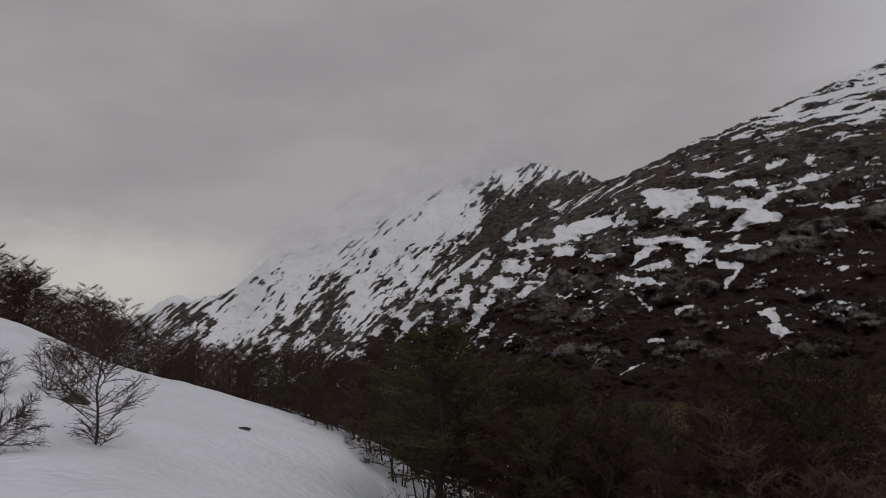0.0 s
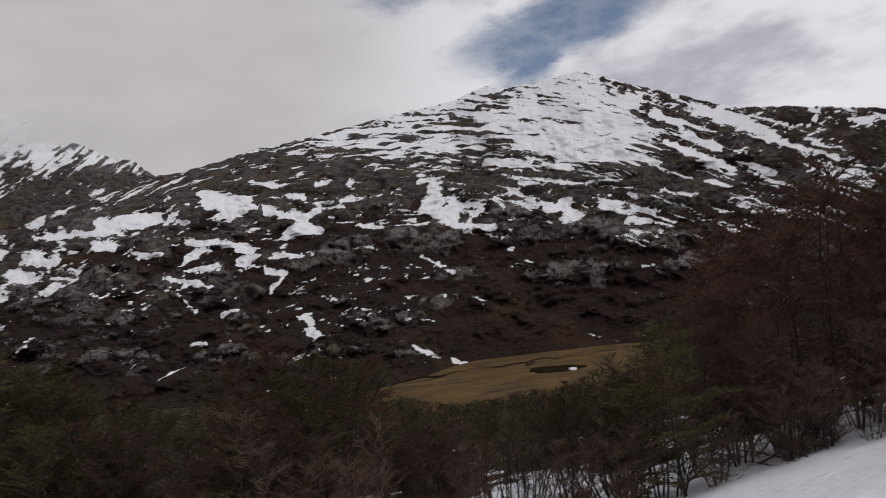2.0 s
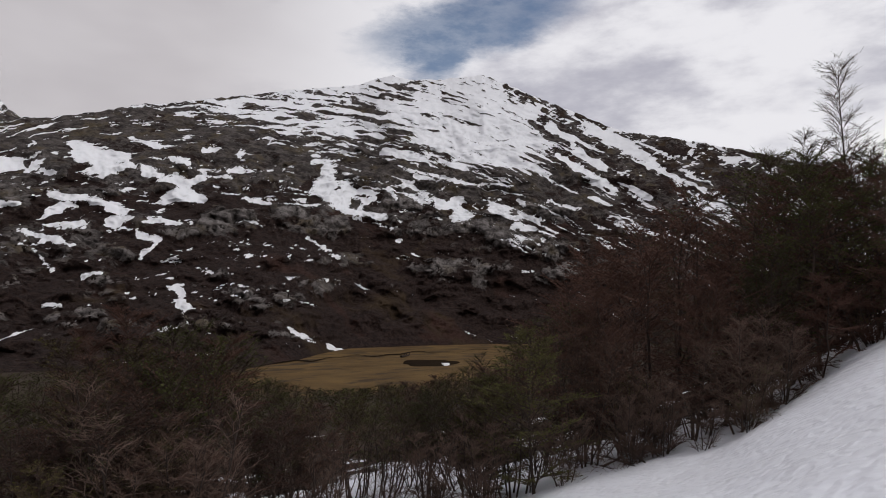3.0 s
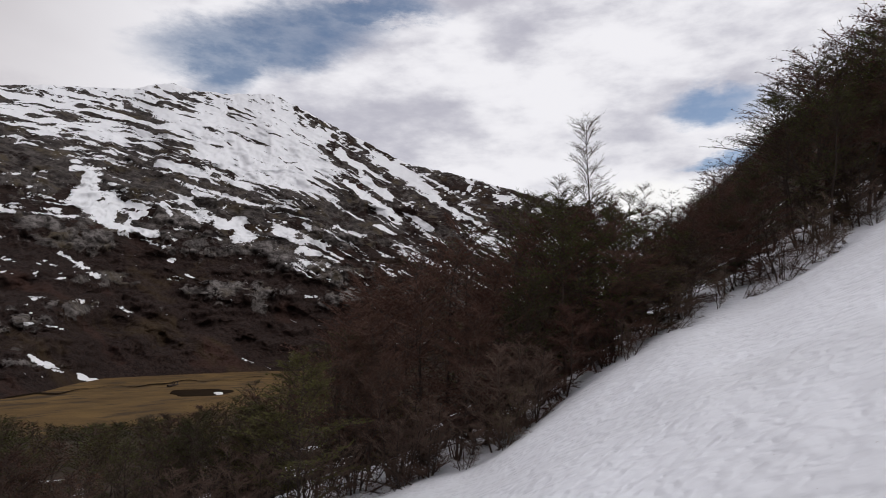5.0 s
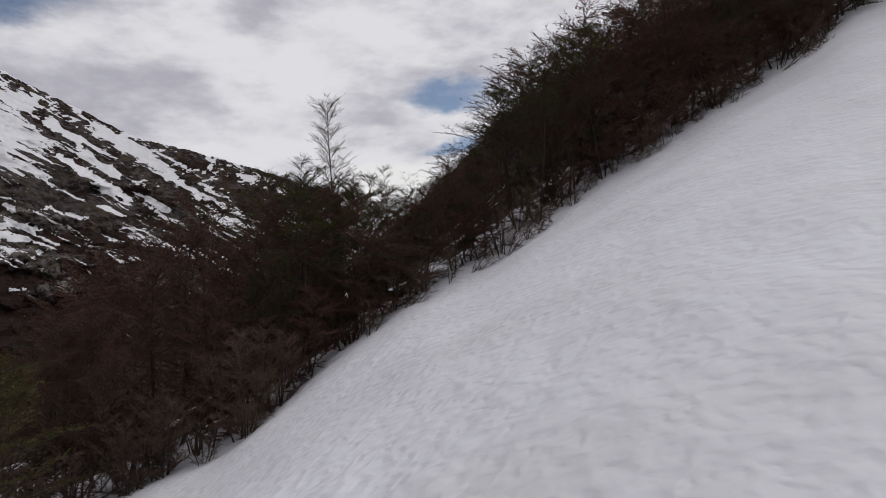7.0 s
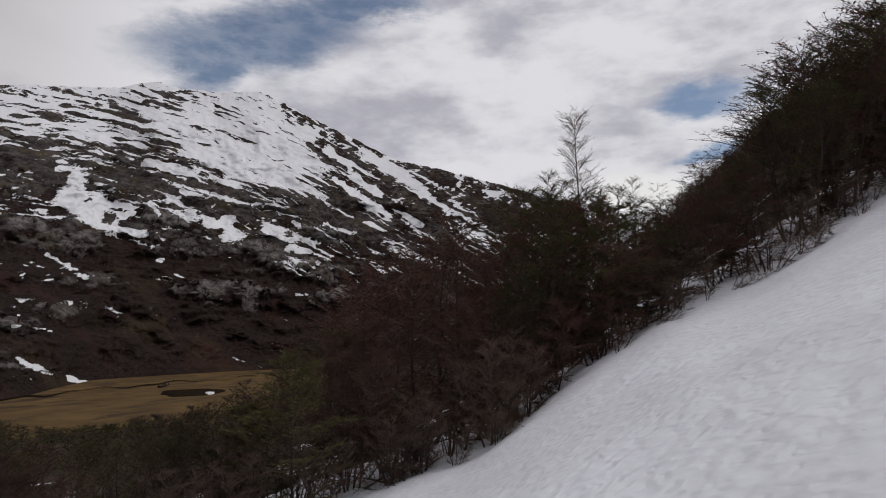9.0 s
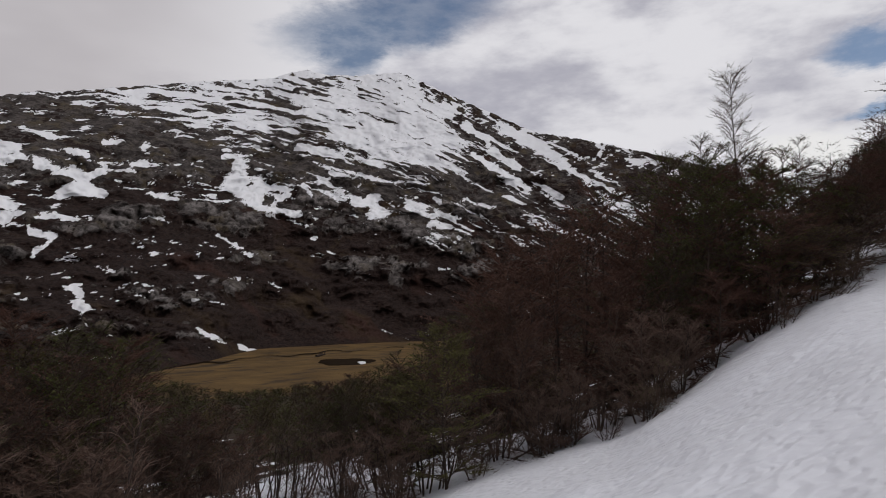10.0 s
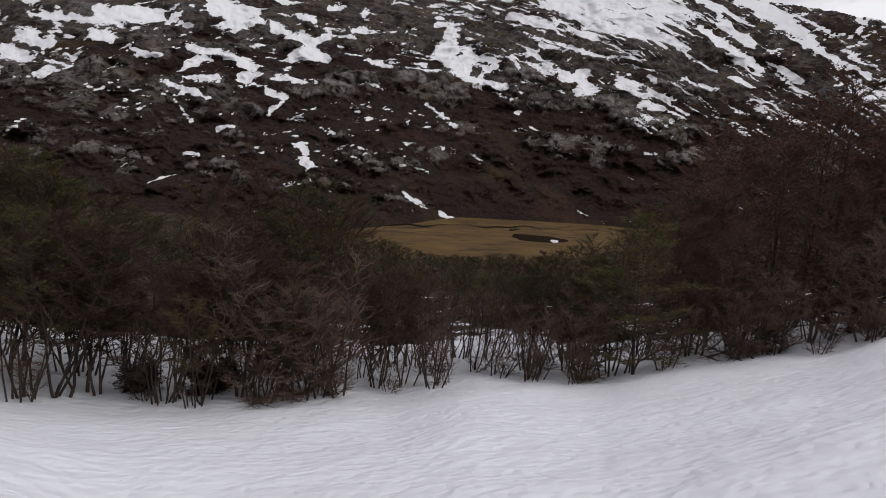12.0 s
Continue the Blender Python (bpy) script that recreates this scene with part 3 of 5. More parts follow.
# snow lies in the bedding: long streaks that dip with the strata
along = bedding(A, E)
grouped = fbm(A / 3.2, along / 1.1, 3, 60)
west = 1 - step(A, 6, 14)
long_streak = fbm(A / 5.0, along / 0.30, 3, 61) * (1 - west) + fbm(A / 1.1, (E - 0.3 * A) / 0.7, 4, 62) * west
short = fbm(A / 0.9, along / 0.26, 4, 67) * (1 - west) + fbm(A / 0.6, E / 0.45, 4, 68) * west
floor_el = snow_floor(A)
share = np.interp(E - floor_el, [-9, -5, -2.5, -0.8, 0.8, 2.5, 5.0], [-0.56, -0.42, -0.34, -0.22, -0.02, 0.05, 0.10])
share = share + 0.13 * step(E - 0.12 * np.abs(A - 49), 13.5, 16.5) * step(A, 36, 42) * (1 - step(A, 54, 59))
share = share - 0.10 * step(A, 36, 42) * (1 - step(E, 13.6, 15.2)) * step(E, 9, 11) - 0.34 * step(A + 0.9 * (E - 15), 54, 58) * step(E, 8, 11) + 0.10 * (1 - step(A, 2, 9)) * step(E, 0, 3)
mid = fbm(A / 2.2, (along + 0.35 * (fbm(A / 2.0, E / 2.0, 3, 66) - 0.5)) / 0.5, 4, 64)
specks = fbm(A / 0.5, (E + 0.25 * A) / 0.28, 3, 69)
snow = 0.5 + (specks - 0.5) * 1.2 * step(E, 14.0, 16.0) + (long_streak - 0.5) * 1.25 + (grouped - 0.5) * 0.9 + (mid - 0.5) * 0.6 + (short - 0.5) * 1.0 + share
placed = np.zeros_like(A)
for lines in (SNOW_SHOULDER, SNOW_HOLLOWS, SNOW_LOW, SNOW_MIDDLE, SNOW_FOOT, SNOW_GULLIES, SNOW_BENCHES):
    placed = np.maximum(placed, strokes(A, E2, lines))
# crumbs of snow in the scrub, in drifts
drift = step(fbm(A / 2.6, E2 / 1.3, 3, 210), 0.40, 0.56) * step(E2, -2, 1) * (1 - 0.75 * step(A, 36, 42) * (1 - step(E2, 6, 8)))
crumbs = drift * step(fbm(A / 0.5, (E2 - 0.15 * A) / 0.2, 4, 215), 0.57, 0.72)
threads = step(fbm(A / 2.2, (along + 0.2 * (fbm(A / 1.2, E / 0.8, 3, 221) - 0.5)) / 0.11, 4, 220), 0.53, 0.64) * step(E - floor_el, -5.5, -2.5) * step(A, 30, 40) * (1 - 0.6 * step(A, 60, 66))
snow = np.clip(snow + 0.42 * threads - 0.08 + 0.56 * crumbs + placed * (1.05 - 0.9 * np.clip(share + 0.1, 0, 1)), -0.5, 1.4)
# above the snow floor only the ledges show; the bowl under the summits lies smooth
bare = np.interp(E - floor_el, [-1.5, 0.0, 1.2, 3.0, 5.5, 7.5], [0.10, 0.30, 0.47, 0.70, 0.82, 0.84])
lie = bedding(A, E) + 0.5 * (fbm(A / 1.6, E / 0.9, 4, 264) - 0.5)
line = 0.6 * fbm(A / 2.6, lie / 0.17, 4, 260) + 0.4 * fbm(A / 0.8, lie / 0.10, 3, 262)
bare = bare - 0.12 * (1 - step(A, 27, 36)) + 0.34 * np.clip(1.3 - np.hypot((A - 51) / 5.5, (E - 15.6) / 1.7), 0, 1) + 0.4 * (grouped - 0.5) - 0.25 * step(A, 55, 58) * (1 - step(E, 12.5, 14))
crest = 0.5 + 3.2 * (line - 0.5) + 1.5 * (bare - 0.60) - 0.9 * np.clip(ledges(A, E) - 0.66, 0, 1) + 0.3 * (short - 0.5) + 0.9 * (specks - 0.5) * step(E, 17.0, 18.5)
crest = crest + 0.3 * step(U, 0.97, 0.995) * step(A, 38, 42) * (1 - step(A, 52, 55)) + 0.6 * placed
upper = step(E - floor_el, -0.8, 0.8) * step(A, 7, 14) * (1 - step(A + 0.9 * (E - 15), 55.5, 58.5))
snow = np.clip(snow * (1 - upper) + crest * upper, -0.5, 1.4)
boss = main_bosses(A, E)
# rock share grows with height: barer slopes, plus a greyer tone for haze
rocks = -0.02 + 1.0 * boss + 0.6 * (fbm(A / 1.6, E / 0.8, 4, 71) - 0.5) + 0.16 * step(E, 2.0, 6.0) + 0.16 * step(E, 6.5, 10.5) + 0.26 * step(E - floor_el, -2.5, -0.3) - 0.06 * step(A + 0.9 * (E - 15), 56, 60)
snow = snow - 0.25 * step(boss, 0.35, 0.7) * (1 - placed) * (1 - upper)
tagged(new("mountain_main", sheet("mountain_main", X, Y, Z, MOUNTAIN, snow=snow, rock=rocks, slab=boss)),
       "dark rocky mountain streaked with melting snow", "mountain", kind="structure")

# the higher peak behind it, in cloud
PEAK_RIDGE = ([-27, -24.3, -22.8, -21.8, -21.2, -19, -17.6, -16.6, -14.8, -12, -8, -3, 1.4, 5, 9, 11.3, 13, 14.6, 17, 22],
              [3.0, 5.4, 6.4, 6.6, 6.2, 6.5, 7.1, 8.0, 9.6, 10.6, 11.7, 14.0, 15.2, 16.0, 16.4, 15.4, 15.3, 14.1, 12, 9])
A, E, E2, U, X, Y, Z = mountain("peak", np.arange(-27, 19, 0.11), PEAK_RIDGE, ([-27, 22], [1500, 1400]), ([-27, 22], [2900, 2700]), 190, 0.95, 200, 0.5)
slope = E - 0.85 * A
ribs = 0.34 * fbm((E + 0.9 * A) / 2.2, slope / 0.32, 4, 81) + 0.34 * fbm((E + 0.9 * A) / 0.8, slope / 0.22, 4, 87) + 0.32 * fbm(A / 2.4, E / 2.4, 3, 93)
lower = step(A - 0.9 * (E - 9), -6, 4)
snow = 0.5 + (ribs - 0.5) * 3.4 + np.interp(U, [0, 0.35, 0.7, 1], [-0.16, 0.03, 0.20, 0.30]) + 0.12 * (1 - step(A, -8, 0)) * step(E, 6, 9) - 0.24 * lower * (1 - step(E, 9, 12))
snow = snow - 0.6 * step(A - 0.7 * (E - 12), 3.0, 5.2) * (1 - 0.75 * step(E, 13.6, 15.2))
snow = snow + 0.5 * np.clip(1.3 - np.hypot((A + 3.5) / 2.4, (E - 10.6 - 0.5 * (A + 3.5)) / 1.3), 0, 1)
snow = snow - 0.3 * np.clip(1.4 - np.hypot((A + 22.6) / 1.9, (E - 5.0) / 1.3), 0, 1) - 0.45 * np.clip(1.3 - np.hypot((A + 20.0) / 0.9, (E - 4.4) / 0.6), 0, 1)
rocks = 0.6 + 0 * A
tagged(new("mountain_peak", sheet("mountain_peak", X, Y, Z, MOUNTAIN, snow=np.clip(snow, -0.5, 1.4), rock=rocks)),
       "snow-covered rocky peak fading into low cloud", "mountain", kind="structure")


# low cloud that rests on the peak
def veil(r, shift, seed, strength):
    az = np.arange(-34, 17, 0.5)
    el = np.arange(4, 24, 0.4)
    A, E = np.meshgrid(az, el, indexing="ij")
    ridge = np.interp(A, PEAK_RIDGE[0], PEAK_RIDGE[1])
    wob = (fbm(A / 3.5, E / 2.5, 4, seed) - 0.5) * 3.0
    up = E - ridge + wob + shift
    a = strength * step(up, -1.4, 0.9) * (1 - step(up, 0.9, 3.2))
    a *= step(A, -18, -12) * (1 - 0.7 * step(A, 4, 9)) * (1 - step(A, 9, 15)) * step(E, 4.5, 8)
    R = r + 120 * (fbm(A / 6, E / 4, 3, seed + 5) - 0.5)
    k = np.radians(A)
    return sheet("low_cloud", R * np.sin(k), R * np.cos(k), EYE + R * np.tan(np.radians(E)), MIST, veil=a)


for r, shift, seed, strength in ((2250, 0.1, 300, 0.42), (2400, 0.5, 310, 0.42), (2550, -0.3, 320, 0.45), (2700, 0.3, 330, 0.5)):
    tagged(new("low_cloud", veil(r, shift, seed, strength)), "pale grey mist drifting across the peak", "cloud", group="mist on the peak", kind="stuff")


# ---------------------------------------------------------------- trees
class Wood:
    """Gathers tapered tubes and leaves of one mesh."""

    def __init__(self):
        self.v, self.f, self.s = [], [], []

    def tube(self, pts, radii, sides, slot=0):
        base = len(self.v)
        for i, (p, r) in enumerate(zip(pts, radii)):
            d = (pts[min(i + 1, len(pts) - 1)] - pts[max(i - 1, 0)]).normalized()
            side = d.cross(Vector((0.31, 0.17, 0.93)))
            side = side.normalized() if side.length > 1e-4 else Vector((1, 0, 0))
            other = d.cross(side)
            for k in range(sides):
                a = 2 * math.pi * k / sides
                self.v.append(p + (side * math.cos(a) + other * math.sin(a)) * r)
        for i in range(len(pts) - 1):
            for k in range(sides):
                q, w = base + i * sides, (k + 1) % sides
                self.f.append((q + k, q + w, q + sides + w, q + sides + k))
                self.s.append(slot)

    def spike(self, a, b, r, slot=0):
        """A fine twig that runs to a point."""
        d = (b - a).normalized()
        side = d.cross(Vector((0.31, 0.17, 0.93))).normalized() * r
        other = d.cross(side)
        k = len(self.v)
        self.v += [a + side, a - side * 0.5 + other * 0.87, a - side * 0.5 - other * 0.87, b]
        self.f += [(k, k + 1, k + 3), (k + 1, k + 2, k + 3), (k + 2, k, k + 3)]
        self.s += [slot] * 3

    def blade(self, a, b, w, rng, slot=0):
        """The finest twigs and buds."""
        side = (b - a).cross(Vector((rng.uniform(-1, 1), rng.uniform(-1, 1), rng.uniform(-1, 1))))
        if side.length < 1e-6:
            return
        side = side.normalized() * w
        k = len(self.v)
        self.v += [a + side, a - side, b]
        self.f.append((k, k + 1, k + 2))
        self.s.append(slot)

    def leaf(self, p, d, size, rng, slot=1):
        u = d.normalized()
        w = Vector((rng.uniform(-1, 1), rng.uniform(-1, 1), rng.uniform(-0.4, 0.4))).cross(u)
        if w.length < 1e-3:
            return
        w = w.normalized() * size * 0.5
        b = len(self.v)
        tip = p + u * size * 1.5
        mid = p + u * size * 0.7 + Vector((0, 0, size * 0.15))
        self.v += [p, mid + w, tip, mid - w]
        self.f.append((b, b + 1, b + 2, b + 3))
        self.s.append(slot)

    def mesh(self, name, mats):
        return mesh_from(name, [tuple(v) for v in self.v], self.f, mats, self.s)


def turned(d, side, up):
    """The way d swung sideways by an angle and raised."""
    h = Vector((-d.y, d.x, 0))
    h = h.normalized() if h.length > 0.05 else Vector((1, 0, 0))
    q = d * math.cos(side) + h * math.sin(side)
    q.z += up
    return q.normalized()


def make_tree(rng, h, spread, stems, limbs, subs, twigs, leaves, leaf_mat, first=0.25, thick=0.65, droop=0.1, leaf_size=0.07, fat=1.0, fine=4, solid=False, bud=0.4, cone=False, rise=0.0, twig_mat=None, layer=1.0):
    """A southern beech: crooked stems, limbs that fan out flat, and fine sprays of twigs with small leaves."""
    trunk, crown = Wood(), Wood()
    for s in range(stems):
        lean = Vector((rng.gauss(0, 0.10), rng.gauss(0, 0.10), 0))
        if cone:
            lean = lean * 0.35
        if stems > 1:
            a = 2 * math.pi * (s + rng.random() * 0.6) / stems
            lean = Vector((math.cos(a), math.sin(a), 0)) * rng.uniform(0.15, 0.42)
        hs = h * (1 if s == 0 else rng.uniform(0.65, 0.95))
        pts, p = [], Vector((lean.x * 0.3, lean.y * 0.3, -0.35))
        n = 8
        for i in range(n):
            pts.append(p.copy())
            k = i / (n - 1)
            sway = 0.035 if cone else 0.09
            bend = lean * (1 - 0.5 * k) + Vector((rng.gauss(0, sway), rng.gauss(0, sway), 0))
            p = p + Vector((bend.x, bend.y, 1)) * ((hs + 0.35) / (n - 1))
        r0 = thick * (0.018 + 0.0125 * h) / (stems ** 0.35)
        trunk.tube(pts, [r0 * (1.25 if i == 0 else 1) * (1 - 0.9 * (i / (n - 1)) ** 0.9) + 0.004 for i in range(n)], 6)
        turn = rng.random() * 6.28
        m = max(4, round(limbs / stems ** 0.6))
        for j in range(m):
            t = first + (0.99 - first) * ((j + rng.random() * 0.7) / m)
            x = t * (n - 1)
            i = min(int(x), n - 2)
            start = pts[i].lerp(pts[i + 1], x - i)
            turn += 2.4 + rng.gauss(0, 0.35)
            tl = (t - first) / (1 - first)
            shape = (0.55 + 0.9 * tl) if tl < 0.4 else (0.91 - 0.72 * (tl - 0.4) / 0.6)
            if cone:
                shape = 1.05 - 0.85 * tl
            L = spread * shape * rng.uniform(0.7, 1.15) / (1 if stems == 1 else 1.25)
            d = Vector((math.cos(turn), math.sin(turn), 0.18 + rise + 0.75 * tl + rng.gauss(0, 0.18))).normalized()
            lp, q = [], start.copy()
            for k in range(5):
                lp.append(q.copy())
                d = (d + Vector((rng.gauss(0, 0.12), rng.gauss(0, 0.12), 0.12 - droop * k))).normalized()
                q = q + d * L / 4
            rl = max(0.006, r0 * 0.34 * (1 - 0.6 * t))
            trunk.tube(lp, [rl * (1 - 0.85 * k / 4) + 0.003 for k in range(5)], 3)
            for c in range(subs):
                u = 0.22 + 0.78 * (c + rng.random() * 0.6) / subs
                x = min(u * 4, 3.999)
                o = lp[int(x)].lerp(lp[int(x) + 1], x - int(x))
                dd = (lp[int(x) + 1] - lp[int(x)]).normalized()
                side = (1 if c % 2 else -1) * rng.uniform(0.45, 1.0)
                ds = turned(dd, side, rng.gauss(0.05, 0.26 * layer))
                Ls = L * rng.uniform(0.28, 0.5) * (1 - 0.45 * u) + 0.12
                sp = [o, o + ds * Ls * 0.5 + Vector((0, 0, 0.03)), o + turned(ds, -side * 0.3, 0.06) * Ls]
                crown.tube(sp[:2], [0.009 * fat, 0.007 * fat], 3)
                crown.spike(sp[1], sp[2], 0.007 * fat)
                for g in range(twigs):
                    e = 0.15 + 0.85 * (g + rng.random() * 0.7) / twigs
                    x = min(e * 2, 1.999)
                    b = sp[int(x)].lerp(sp[int(x) + 1], x - int(x))
                    dt = turned(ds, (1 if g % 2 else -1) * rng.uniform(0.4, 1.0), rng.gauss(0.06, 0.32 * layer))
                    Lt = rng.uniform(0.12, 0.3) * (0.6 + 0.1 * h)
                    tip = b + dt * Lt
                    if solid:
                        crown.spike(b, tip, 0.006 * fat)
                    else:
                        crown.blade(b, tip, 0.006 * fat, rng)
                    for w in range(fine):
                        c0 = b.lerp(tip, rng.uniform(0.15, 0.95))
                        dw = turned(dt, (1 if w % 2 else -1) * rng.uniform(0.3, 0.9), rng.gauss(0.03, 0.2 * layer))
                        crown.blade(c0, c0 + dw * Lt * rng.uniform(0.35, 0.7), 0.0045 * fat, rng, 1 if rng.random() < bud else 0)
                    for w in range(leaves):
                        crown.leaf(b.lerp(tip, rng.random()), turned(dt, rng.uniform(-1, 1), rng.gauss(0, 0.3 * layer)), leaf_size * rng.uniform(0.6, 1.3), rng)
    return trunk.mesh("trunk", [BARK]), crown.mesh("crown", [twig_mat or TWIG, leaf_mat])


def plant(name, meshes, label, category, group=""):
    """A tree as a thing with its trunk and its crown."""
    thing = tagged(new(name), label, category, group)
    for part_name, me in zip(("trunk", "crown"), meshes):
        ob = new(part_name, me)
        ob.parent = thing
    return thing


def kind_of(seed, name, label, h, **kw):
    rng = random.Random(seed)
    return {"name": name, "label": label, "h": h, "meshes": make_tree(rng, h, **kw), "first": None}


